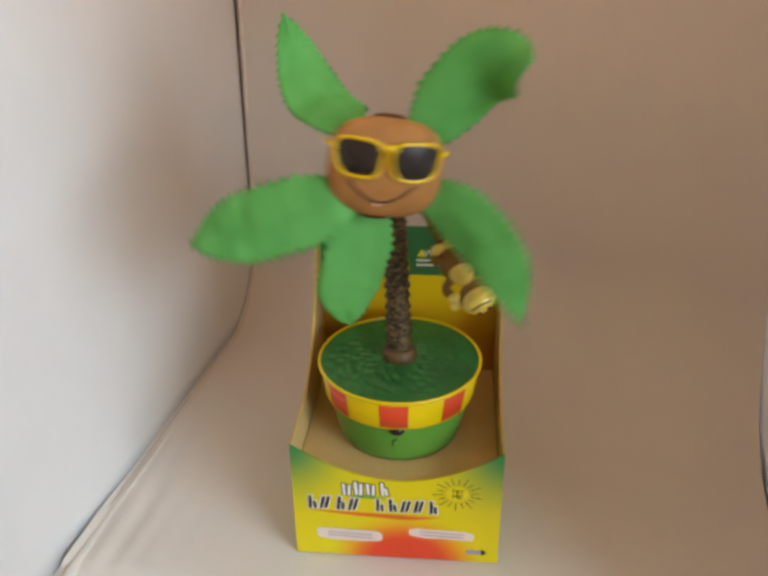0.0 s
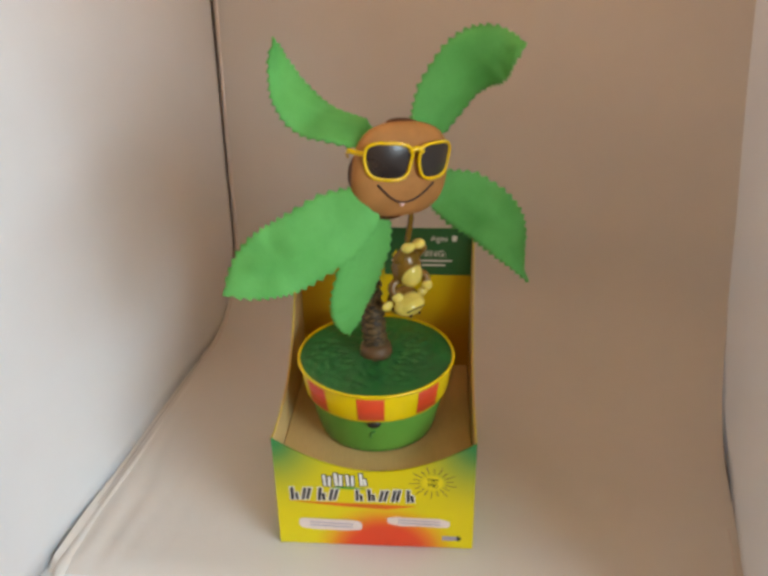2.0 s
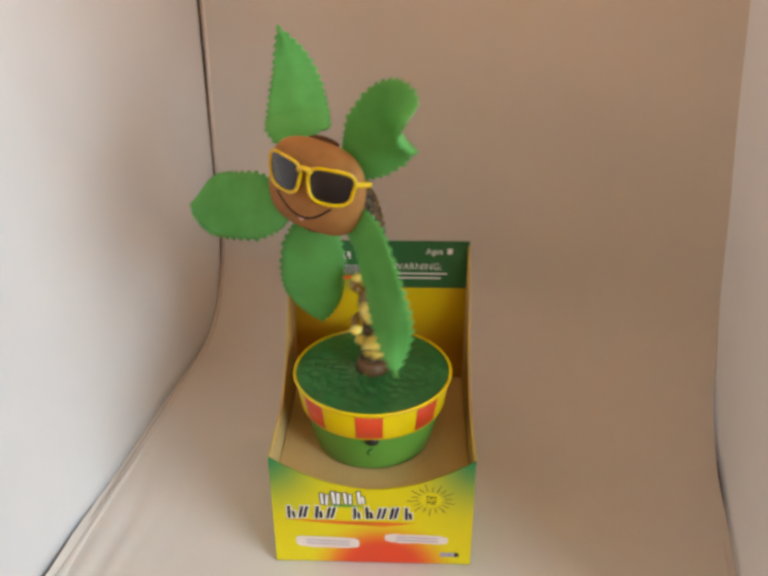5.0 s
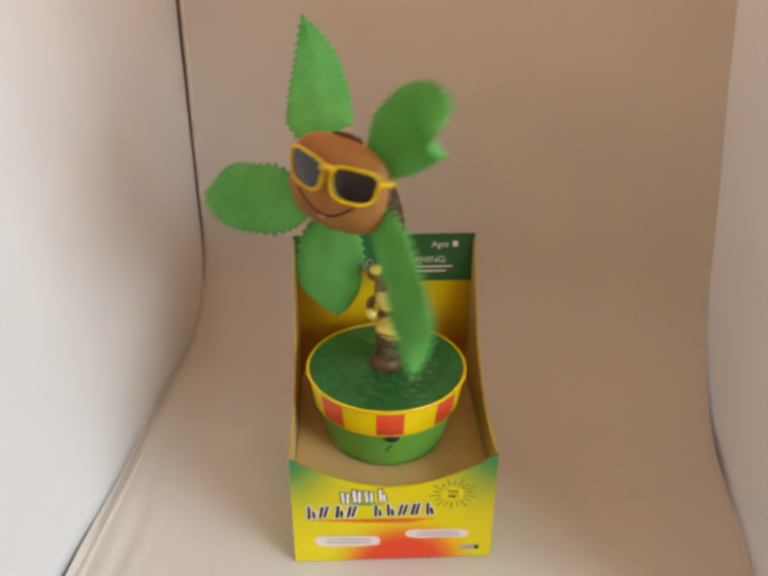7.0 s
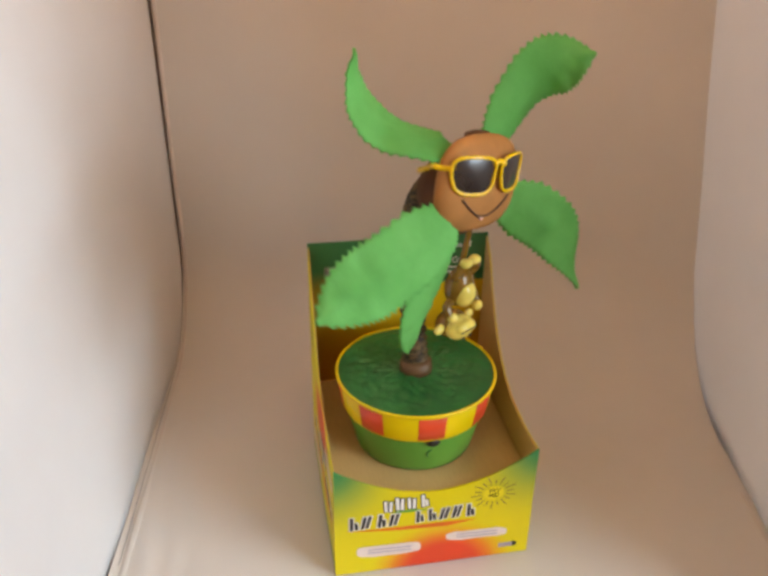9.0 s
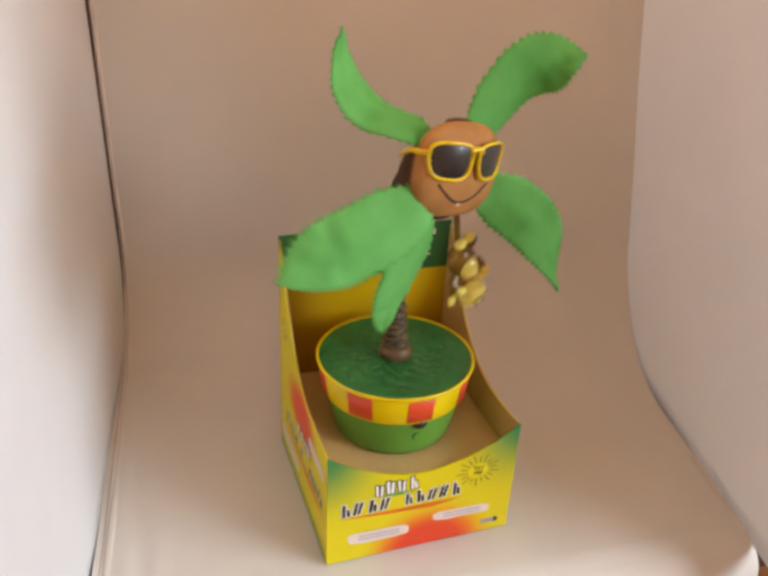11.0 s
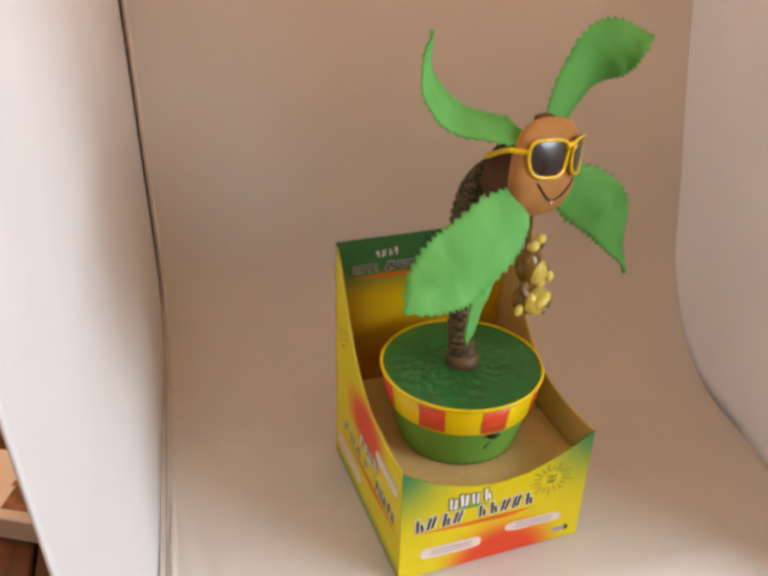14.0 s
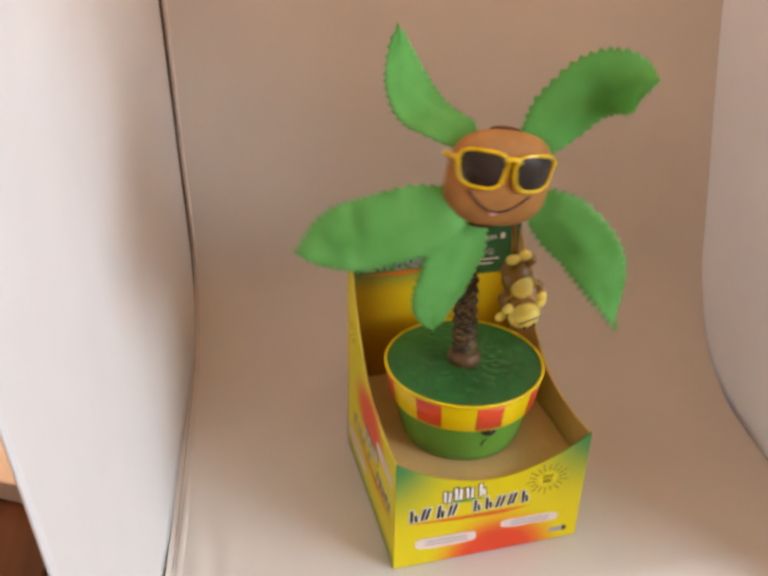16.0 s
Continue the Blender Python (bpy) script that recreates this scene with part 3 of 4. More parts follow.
    for x0, x1, z, h, w in ((-0.064, -0.011, 0.0222, 0.0060, -0.0010), (0.010, 0.062, 0.0275, 0.0048, -0.0010)):
        bub = part("printed_bubble", plate("printed_bubble", blob(x0, x1, z, h, w, rng), lambda a, q, d: ink(a, q, 0.0002 + d), 0.0001, M_PINKWHITE), b)
        for r in (-1, 1):
            zz = z + r * 0.0016
            part("print_line", plate("print_line", [(x0 + 0.009, zz - 0.0005 - w * 0.6), (x1 - 0.008, zz - 0.0005 + w * 0.6), (x1 - 0.008, zz + 0.0004 + w * 0.6), (x0 + 0.009, zz + 0.0004 - w * 0.6)],
                                     lambda a, q, d: ink(a, q, 0.0004 + d), 0.0001, M_VIOLET), bub)
    sx, sz = 0.0475, 0.0700
    part("printed_sun", plate("printed_sun", [(sx + 0.0085 * math.cos(2 * math.pi * k / 24), sz + 0.0070 * math.sin(2 * math.pi * k / 24)) for k in range(24)], lambda a, z, d: ink(a, z, 0.0002 + d), 0.0001, M_YELLOWINK), b)
    for k in range(18):
        a = 2 * math.pi * (k + 0.3) / 18
        r0, r1, hw = 0.0105, 0.0165 + 0.003 * (k % 2), 0.00035
        c, s = math.cos(a), math.sin(a)
        q = [(sx + r0 * c - hw * s, sz + 0.85 * r0 * s + hw * c), (sx + r0 * c + hw * s, sz + 0.85 * r0 * s - hw * c), (sx + r1 * c + hw * s, sz + 0.85 * r1 * s - hw * c), (sx + r1 * c - hw * s, sz + 0.85 * r1 * s + hw * c)]
        part("sun_ray", plate("sun_ray", q, lambda p, z, d: ink(p, z, 0.0002 + d), 0.0001, M_BROWNINK), b)
    face = pose(0, 0, 0, 90, 0, 0)
    lettering("sun_text", "TRY", 0.0054, Matrix.Translation((sx, -0.0006, sz + 0.0024)) @ face, M_INK, b)
    lettering("sun_text", "ME!", 0.0054, Matrix.Translation((sx, -0.0006, sz - 0.0026)) @ face, M_INK, b)
    part("maker_mark", plate("maker_mark", [(0.056, 0.0085), (0.068, 0.0085), (0.068, 0.0130), (0.056, 0.0130)], lambda a, z, d: ink(a, z, 0.0002 + d), 0.0001, M_VIOLET), b)
    part("maker_mark", plate("maker_mark", [(0.068 + 0.004 * math.sin(math.pi * k / 10), 0.01075 - 0.0028 * math.cos(math.pi * k / 10)) for k in range(11)], lambda a, z, d: ink(a, z, 0.0002 + d), 0.0001, M_INK), b)
    # back panel head strip
    inner = lambda a, z, d: (a, DEEP - CARD - d, z)
    glyph_bars("letter_shape", -0.046, -0.024, 0.2035, 0.0060, 4, 0.0, M_WHITE, None, inner, b, rng)
    glyph_bars("letter_shape", -0.067, -0.042, 0.1900, 0.0062, 4, 0.0, M_INK, M_WHITE, inner, b, rng)
    glyph_bars("letter_shape", -0.037, -0.009, 0.1900, 0.0062, 5, 0.0, M_INK, M_WHITE, inner, b, rng)
    part("swash", plate("swash", [(-0.070, 0.1850), (-0.030, 0.1825), (0.0, 0.1850), (-0.03, 0.1868)], lambda a, z, d: inner(a, z, 0.0002 + d), 0.0001, M_ORANGE), b)
    part("warning_sign", plate("warning_sign", [(0.0065, 0.1930), (0.0145, 0.1930), (0.0105, 0.2000)], lambda a, z, d: inner(a, z, 0.0002 + d), 0.0001, M_YELLOWINK), b)
    lettering("warning_text", "WARNING:", 0.0088, Matrix.Translation((0.0345, DEEP - CARD - 0.0004, 0.1962)) @ face, M_WHITE, b)
    for z, x1 in ((0.1885, 0.062), (0.1840, 0.056)):
        part("print_line", plate("print_line", [(0.006, z), (x1, z), (x1, z + 0.0016), (0.006, z + 0.0016)], lambda a, q, d: inner(a, q, 0.0002 + d), 0.0001, M_WHITE), b)
    lettering("age_text", "Ages", 0.0080, Matrix.Translation((0.0500, DEEP - CARD - 0.0004, 0.2115)) @ face, M_WHITE, b)
    part("print_bar", plate("print_bar", [(0.0615, 0.2090), (0.0660, 0.2090), (0.0660, 0.2145), (0.0615, 0.2145)], lambda a, q, d: inner(a, q, 0.0002 + d), 0.0001, M_WHITE), b)
    # prints on the outer faces of the sides
    for s in (-1, 1):
        out = lambda y, z, d, s=s: (s * (W + d), y, z)
        glyph_bars("letter_shape", 0.012, 0.060, 0.0480, 0.0095, 5, 0.0, M_INK, M_WHITE, out, b, rng)
        glyph_bars("letter_shape", 0.075, 0.145, 0.0480, 0.0095, 4, 0.0, M_INK, M_WHITE, out, b, rng)
        glyph_bars("letter_shape", 0.055, 0.100, 0.0640, 0.0105, 4, 0.0, M_WHITE, M_INK, out, b, rng)
        part("swash", plate("swash", [(0.008, 0.0410), (0.06, 0.0370), (0.15, 0.0415), (0.06, 0.0440)], lambda y, z, d: out(y, z, 0.0002 + d), 0.0001, M_ORANGE), b)
        part("printed_bubble", plate("printed_bubble", blob(0.010, 0.058, 0.0830, 0.0055, 0.001, rng), lambda y, z, d: out(y, z, 0.0002 + d), 0.0001, M_PINKWHITE), b)
        part("printed_bubble", plate("printed_bubble", blob(0.095, 0.160, 0.0240, 0.0065, 0.001, rng), lambda y, z, d: out(y, z, 0.0002 + d), 0.0001, M_PINKWHITE), b)
        for k in range(9):
            a = 2 * math.pi * k / 9
            c, q = math.cos(a), math.sin(a)
            pts = [(0.146 + r * c - h * q, 0.140 + r * q + h * c) for r, h in ((0.006, -0.0004), (0.0105, -0.0004), (0.0105, 0.0004), (0.006, 0.0004))]
            part("sun_ray", plate("sun_ray", pts, lambda y, z, d: out(y, z, 0.0002 + d), 0.0001, M_BROWNINK), b)
    return b


# ---- the dancing palm ----
AXIS, BASE = (-0.004, 0.073), 0.150          # where the trunk turns, and the height of the grass


def leaf_mesh(spine, width, normal, seed, curl=0.0, blunt=2.1):
    """A toothed felt leaf along a spine, creased along its midrib, with thickness."""
    rng = random.Random(seed)
    line = spline(spine, 12)
    n, m = len(line) - 1, 10
    near, far = Vector(normal[:3]).normalized(), Vector(normal[-3:]).normalized()
    length = sum((b - a).length for a, b in zip(line, line[1:]))
    verts, faces = [], []
    rows = []
    for i, p in enumerate(line):
        s = i / n
        t = (line[min(i + 1, n)] - line[max(i - 1, 0)]).normalized()
        side = t.cross(near.lerp(far, s * s))
        side.normalize()
        up = side.cross(t)
        w = width * (min(1.0, 0.22 + 2.2 * s) * (1 - max(0.0, (s - 0.42) / 0.58) ** blunt)) if s < 1 else 0.0
        saw = 0.058 * width * (1.0 if i % 2 else -1.0) * (1.0 if 0.08 < s < 0.97 else 0.0)
        rows.append((p, side, up, max(w + saw, 0.0006)))
    for layer in (0.5, -0.5):
        for i, (p, side, up, w) in enumerate(rows):
            for k in range(m + 1):
                u = 2 * k / m - 1
                wave = 0.0016 * noise.noise(Vector((i * 0.22, u * 1.6, seed * 3.7)))
                fold = -0.10 * w * abs(u) ** 1.2 - curl * w * u * u + 0.0005 * math.exp(-(u * 7) ** 2)
                verts.append(p + side * (w * u) + up * (fold + wave + layer * 0.0013))
    c = m + 1
    tot = (n + 1) * c
    for i in range(n):
        for k in range(m):
            a = i * c + k
            faces += [(a, a + 1, a + c + 1, a + c), (tot + a, tot + a + c, tot + a + c + 1, tot + a + 1)]
        for a in (i * c, i * c + m):
            faces.append((a, a + c, tot + a + c, tot + a))
    for k in range(m):
        for a in (k, n * c + k):
            faces.append((a, tot + a, tot + a + 1, a + 1))
    bm = bmesh.new()
    vs = [bm.verts.new(v) for v in verts]
    for f in faces:
        bm.faces.new([vs[i] for i in f])
    return from_bm("leaf", bm, M_LEAF, True)


def dm(*p):
    """A place on the palm, from decimetres above the table, in the trunk's space."""
    return Vector((p[0] * 0.1, p[1] * 0.1, p[2] * 0.1 - BASE))


FACE_C, FACE_R = dm(-0.12, -0.62, 3.295), Vector((0.0372, 0.0145, 0.0328))


FACE_TURN = Matrix.Translation(FACE_C) @ pose(0, 0, 0, 0, 8.5, 0) @ pose(0, 0, 0, 0, 0, -3.6) @ Matrix.Translation(-FACE_C)


def squared(a, b):
    """How far a rounded drum stands out beyond the circle, in the direction (a, b)."""
    r = math.hypot(a, b)
    return 1.0 if r < 1e-6 else (abs(a / r) ** 2.8 + abs(b / r) ** 2.8) ** (-1 / 2.8)


def on_face(x, z, proud=0.0):
    """A point of the face's front, x and z in metres from its centre."""
    a, b = x / FACE_R.x, z / FACE_R.z
    q = max(0.02, 1 - (a * a + b * b) / squared(a, b) ** 2)
    return FACE_TURN @ (FACE_C + Vector((x, -FACE_R.y * math.sqrt(q) - proud, z)))


def monkey_mesh():
    """A little monkey hanging by its tail, head down; one mesh."""
    v_all, f_all, m_all = [], [], []

    def add(data, mat):
        v, f = data
        o = len(v_all)
        v_all.extend(v)
        f_all.extend(tuple(i + o for i in q) for q in f)
        m_all.extend([mat] * len(f))

    add(tube_data([Vector((0, 0, 0)), Vector((0.0008, 0, -0.010)), Vector((-0.001, 0, -0.020)), Vector((0, 0.002, -0.030)), Vector((0, 0.002, -0.042))], 0.0020, 8), 1)
    add(ball_data((0, 0.001, -0.050), (0.0110, 0.0095, 0.0165)), 1)            # body
    add(ball_data((0, -0.004, -0.053), (0.0082, 0.0075, 0.0115)), 0)           # belly
    for s in (-1, 1):
        add(tube_data(spline([(s * 0.005, 0, -0.040), (s * 0.010, -0.002, -0.034), (s * 0.006, -0.004, -0.027), (s * 0.0015, -0.005, -0.024)], 5), 0.0034, 8), 1)   # legs
        add(ball_data((s * 0.0042, -0.005, -0.0245), (0.0050, 0.0042, 0.0034), 8, 12), 0)      # feet
        add(tube_data(spline([(s * 0.008, 0, -0.058), (s * 0.014, -0.002, -0.062), (s * 0.013, -0.006, -0.069)], 5), 0.0030, 8), 1)   # arms
        add(ball_data((s * 0.0125, -0.007, -0.0685), (0.0042, 0.0036, 0.0042), 8, 12), 0)      # paws
        add(ball_data((s * 0.0150, 0.001, -0.0835), (0.0046, 0.0026, 0.0046), 8, 12), 0)       # ears
    add(ball_data((0, 0.003, -0.0860), (0.0125, 0.0105, 0.0110)), 1)           # skull
    add(ball_data((0, -0.004, -0.0850), (0.0118, 0.0085, 0.0098)), 0)          # face
    add(ball_data((0, -0.0085, -0.0815), (0.0092, 0.0060, 0.0058)), 0)         # muzzle
    add(tube_data(spline([(-0.0075, -0.0125, -0.0826), (0, -0.0150, -0.0795), (0.0075, -0.0125, -0.0826)], 5), 0.0005, 5), 2)
    for s in (-1, 1):
        add(ball_data((s * 0.0036, -0.0118, -0.0895), (0.0013, 0.0009, 0.0016), 6, 8), 2)
    for v in v_all:
        v.x, v.y, v.z = v.x * 1.14, v.y * 1.14, v.z - 0.015 * min(1.0, -v.z / 0.02)
    me = mesh_of("monkey", v_all, f_all, [M_MYELLOW, M_MBROWN, M_MOUTH], True)
    me.polygons.foreach_set("material_index", m_all)
    return me


def lens_outline(s):
    """Front outline of one lens of the sunglasses, wider at the top."""
    pts = []
    for k in range(24):
        a = 2 * math.pi * k / 24
        c, q = math.cos(a), math.sin(a)
        sq = lambda v: math.copysign(abs(v) ** 0.62, v)
        x = 0.0144 * sq(c) * (1.0 + 0.10 * q) + 0.0008 * (q > 0) * c
        z = 0.0122 * sq(q)
        x0 = s * 0.0180 + x
        pts.append((x0, 0.0125 + z))
    return pts


def glasses_at(x, z, d=0.0):
    """The sunglasses' curved front, in the trunk's space."""
    return FACE_TURN @ (FACE_C + Vector((x, -0.0168 + 9.0 * x * x - d, z - 0.0030)))


def palm_toy():
    toy = thing("dancing_palm_toy", "toy palm in a green pot, with sunglasses and a hanging monkey", "toy", (AXIS[0], AXIS[1], TRAY))
    zz = lambda z: z - TRAY
    pot = part("pot", lathe("pot", [(0.0, zz(0.0805)), (0.046, zz(0.0805)), (0.0495, zz(0.0815)), (0.0510, zz(0.086)), (0.0595, zz(0.1235)), (0.0590, zz(0.1265)), (0.0, zz(0.1265))], M_POT), toy, "tapered green plastic pot")
    part("band", lathe("band", [(0.0585, zz(0.1205)), (0.0608, zz(0.1198)), (0.0614, zz(0.1212)), (0.0652, zz(0.1450)), (0.0646, zz(0.1462)), (0.0600, zz(0.1462))], M_BAND, 96), pot, "yellow band round the rim")
    n = 8
    for k in range(n):
        mid = -math.pi / 2 + 2 * math.pi * k / n
        half = radians(9.8)
        prof = [(0.06168, zz(0.1220)), (0.06202, zz(0.1222)), (0.0655, zz(0.1442)), (0.0651, zz(0.1444))]
        part("red_patch", lathe("red_patch", prof, M_PATCH, 6, (mid - half, mid + half)), pot)
    part("lip", lathe("lip", [(0.0645, zz(0.1455)), (0.0662, zz(0.1458)), (0.0668, zz(0.1472)), (0.0660, zz(0.1484)), (0.0644, zz(0.1480))], M_BAND, 96), pot)
    # moulded grass: a ringed disc pushed into tufts
    verts, faces, rings, segs = [], [], 26, 110
    for i in range(rings + 1):
        r = 0.0645 * i / rings
        for k in range(segs):
            a = 2 * math.pi * k / segs
            p = Vector((r * math.cos(a), r * math.sin(a), 0))
            q = Vector((p.x * 150 + 40 * p.y, p.y * 420 - 90 * p.x, 1.0))
            h = (0.0020 * noise.noise(q) + 0.0011 * noise.noise(q * 2.3)) * min(1.0, (1 - i / rings) * 7)
            verts.append((p.x, p.y, zz(0.1468) + h + 0.0014 * (1 - (r / 0.0645) ** 2)))
    for i in range(rings):
        for k in range(segs):
            k2 = (k + 1) % segs
            faces.append((i * segs + k, (i + 1) * segs + k, (i + 1) * segs + k2, i * segs + k2))
    part("grass_disc", mesh_of("grass_disc", verts, faces, M_GRASS, True), pot, "dark green moulded grass disc")
    v, f = ball_data((0, 0, 0), (0.0058, 0.0034, 0.0044), 10, 18)
    btn = part("button", mesh_of("button", v, f, M_INK, True), pot, "black press button")
    btn.location = (0.002, -0.0588, zz(0.1175))
    arc = [Vector((0.0025 - 0.004 * math.sin(a) , -0.0560 + 0.0004 * a, zz(0.1055) + 0.0045 * math.cos(a) - 0.003)) for a in [0.3 * i for i in range(0, 8)]]
    part("moulded_mark", tube("moulded_mark", arc, 0.0008, M_GRASS, 6), pot)
    part("collar", lathe("collar", [(0.0, zz(0.158)), (0.0095, zz(0.158)), (0.0125, zz(0.1568)), (0.0135, zz(0.152)), (0.0140, zz(0.1470)), (0.0, zz(0.1465))], M_COLLAR, 40), pot, "brown collar at the foot of the trunk")

    # the trunk turns; all that it carries is in its space
    line = spline([dm(0, 0, 1.52), dm(0, 0.03, 1.8), dm(0, 0.065, 2.2), dm(-0.005, 0.075, 2.6), dm(-0.02, 0.015, 2.90), dm(-0.045, -0.10, 3.09), dm(-0.07, -0.22, 3.18), dm(-0.10, -0.38, 3.20)], 40)
    rings = 32

    def girth(s):
        w = s * rings % 1.0
        return (0.0094 - 0.0024 * s) * (0.95 + 0.26 * (1 - w) - 0.08 * math.exp(-((w - 0.5) * 4) ** 2))

    trunk = part("trunk", tube("trunk", line, girth, M_BARK, 20), toy, "arched brown ringed trunk")
    for v in trunk.data.vertices:
        v.co += Vector((1, 1, 1)) * 0.0004 * noise.noise(v.co * 400)
    # head: tan face in front of a dark shell
    v, f = ball_data((0, 0, 0), (1, 1, 1), 30, 44)
    for q in v:
        out = squared(q.x, q.z)
        q.x, q.y, q.z = q.x * FACE_R.x * out, q.y * (FACE_R.y if q.y < 0 else 0.0105), q.z * FACE_R.z * out
        q += FACE_C
    v = [FACE_TURN @ q for q in v]
    part("face", mesh_of("face", v, f, M_FACE, True), trunk, "round tan coconut face")
    shell = lathe("shell", [(0.0, 0.0), (0.0165, 0.0005), (0.0212, 0.003), (0.0240, 0.012), (0.0265, 0.024), (0.0275, 0.030), (0.0, 0.030)], M_SHELL, 40)
    sh = part("shell", shell, trunk, "dark brown back of the head")
    sh.matrix_basis = FACE_TURN @ Matrix.Translation(dm(-0.15, -0.29, 3.205)) @ pose(0, 0, 0, 90, 0, 0)
    v, f = ball_data((0, 0, 0), (0.0120, 0.0052, 0.0030), 10, 24)
    cap = part("crown_cap", mesh_of("crown_cap", v, f, M_SHELL, True), trunk, "dark brown cap on the head")
    cap.matrix_basis = FACE_TURN @ Matrix.Translation(FACE_C + Vector((0, 0.0045, 0.0312)))
    for s in (-1, 1):
        out = lens_outline(s)
        rim = [glasses_at(x, z, 0.0008) for x, z in out]
        part("sunglasses_rim", tube("sunglasses_rim", rim, 0.0012, M_FRAME, 8, True), trunk, "yellow plastic rim")
        c = [(s * 0.0180, 0.0125)]
        grid, gf = [], []
        for lay in (0.0003, -0.0005):
            for j in range(5):
                for x, z in out:
                    u = j / 4
                    grid.append(glasses_at(c[0][0] + (x - c[0][0]) * u, c[0][1] + (z - c[0][1]) * u, lay + 0.0012 * (1 - u * u)))
        for lay in range(2):
            for j in range(4):
                for k in range(24):
                    a, b2 = lay * 120 + j * 24 + k, lay * 120 + j * 24 + (k + 1) % 24
                    gf.append((a, b2, b2 + 24, a + 24))
        part("lens", mesh_of("lens", grid, gf, M_LENS, True), trunk, "glossy dark lens")
        tail = 0.029 if s < 0 else 0.014
        temple = spline([glasses_at(s * 0.0328, 0.0165, 0.0), glasses_at(s * 0.0362, 0.0160, -0.004), FACE_TURN @ (FACE_C + Vector((s * 0.0385, 0.2 * tail, 0.0125))), FACE_TURN @ (FACE_C + Vector((s * 0.0290 if s > 0 else -0.0260, tail, 0.0075 if s > 0 else 0.0030)))], 6)
        part("temple", tube("temple", temple, 0.0013, M_FRAME, 8, False, 1.5), trunk, "yellow plastic temple")
    bridge = [glasses_at(x, z, 0.001) for x, z in ((-0.0050, 0.0190), (-0.0025, 0.0212), (0.0, 0.0218), (0.0025, 0.0212), (0.0050, 0.0190))]
    part("bridge", tube("bridge", bridge, 0.0018, M_FRAME, 8), trunk, "yellow plastic bridge")
    smile = [on_face(-0.0235 + 0.043 * i / 16, -0.0065 - 0.0130 * math.cos(math.pi * (i / 16 - 0.5)), 0.0002) for i in range(17)]
    part("mouth", tube("mouth", smile, 0.0008, M_MOUTH, 6), trunk, "dark smiling mouth line")
    v, f = ball_data(on_face(-0.003, -0.0205, 0.0), (0.0022, 0.0012, 0.0020), 8, 12)
    part("tooth", mesh_of("tooth", v, f, M_TOOTH, True), trunk, "small pinkish white tooth")
    leaves = [
        ([dm(-0.18, -0.50, 3.49), dm(-0.33, -0.47, 3.58), dm(-0.52, -0.20, 3.66), dm(-0.65, -0.06, 3.89), dm(-0.74, -0.13, 4.19)], 0.0225, (0.30, -0.60, 0.74, 0.24, -0.97, 0.05), 1, 0.05, 2.1),
        ([dm(0.02, -0.52, 3.38), dm(0.20, -0.55, 3.54), dm(0.43, -0.63, 3.85), dm(0.59, -0.76, 3.99), dm(0.72, -0.92, 4.05)], 0.0240, (0.30, -0.93, 0.20, 0.02, -0.85, 0.52), 2, 0.12, 3.0),
        ([dm(-0.30, -0.62, 3.12), dm(-0.48, -0.66, 3.08), dm(-0.93, -0.62, 2.93), dm(-1.20, -0.57, 2.85), dm(-1.46, -0.50, 2.72)], 0.0245, (0.10, -0.94, 0.34, -0.15, -0.74, 0.66), 3, 0.05, 3.4),
        ([dm(-0.20, -0.50, 3.02), dm(-0.25, -0.47, 2.84), dm(-0.375, -0.42, 2.42), dm(-0.40, -0.36, 2.18), dm(-0.41, -0.29, 1.94)], 0.0245, (0.25, -0.96, 0.05), 4, 0.0, 2.8),
        ([dm(0.08, -0.58, 3.10), dm(0.23, -0.66, 3.06), dm(0.49, -0.83, 2.86), dm(0.69, -0.90, 2.58), dm(0.80, -0.93, 2.26)], 0.0218, (-0.88, -0.40, 0.25, 0.60, -0.78, 0.0), 5, 0.05, 2.1),
    ]
    fronds = []
    for spine, w, nrm, seed, curl, blunt in leaves:
        foot = Matrix.Translation(spine[0])
        me = leaf_mesh(spine, w, nrm, seed, curl, blunt)
        me.transform(foot.inverted())
        leaf = part("leaf", me, trunk, "toothed bright green felt palm leaf")
        leaf.matrix_basis = foot
        fronds.append((leaf, foot, spine[-1] - spine[0]))
    monkey = part("monkey", monkey_mesh(), trunk, "small yellow and brown monkey hanging by its tail")
    return toy, trunk, monkey, fronds


room()
fill_lamp()
table()
tent()
backdrop()
carton()
box = display_box()
toy, trunk, monkey, fronds = palm_toy()

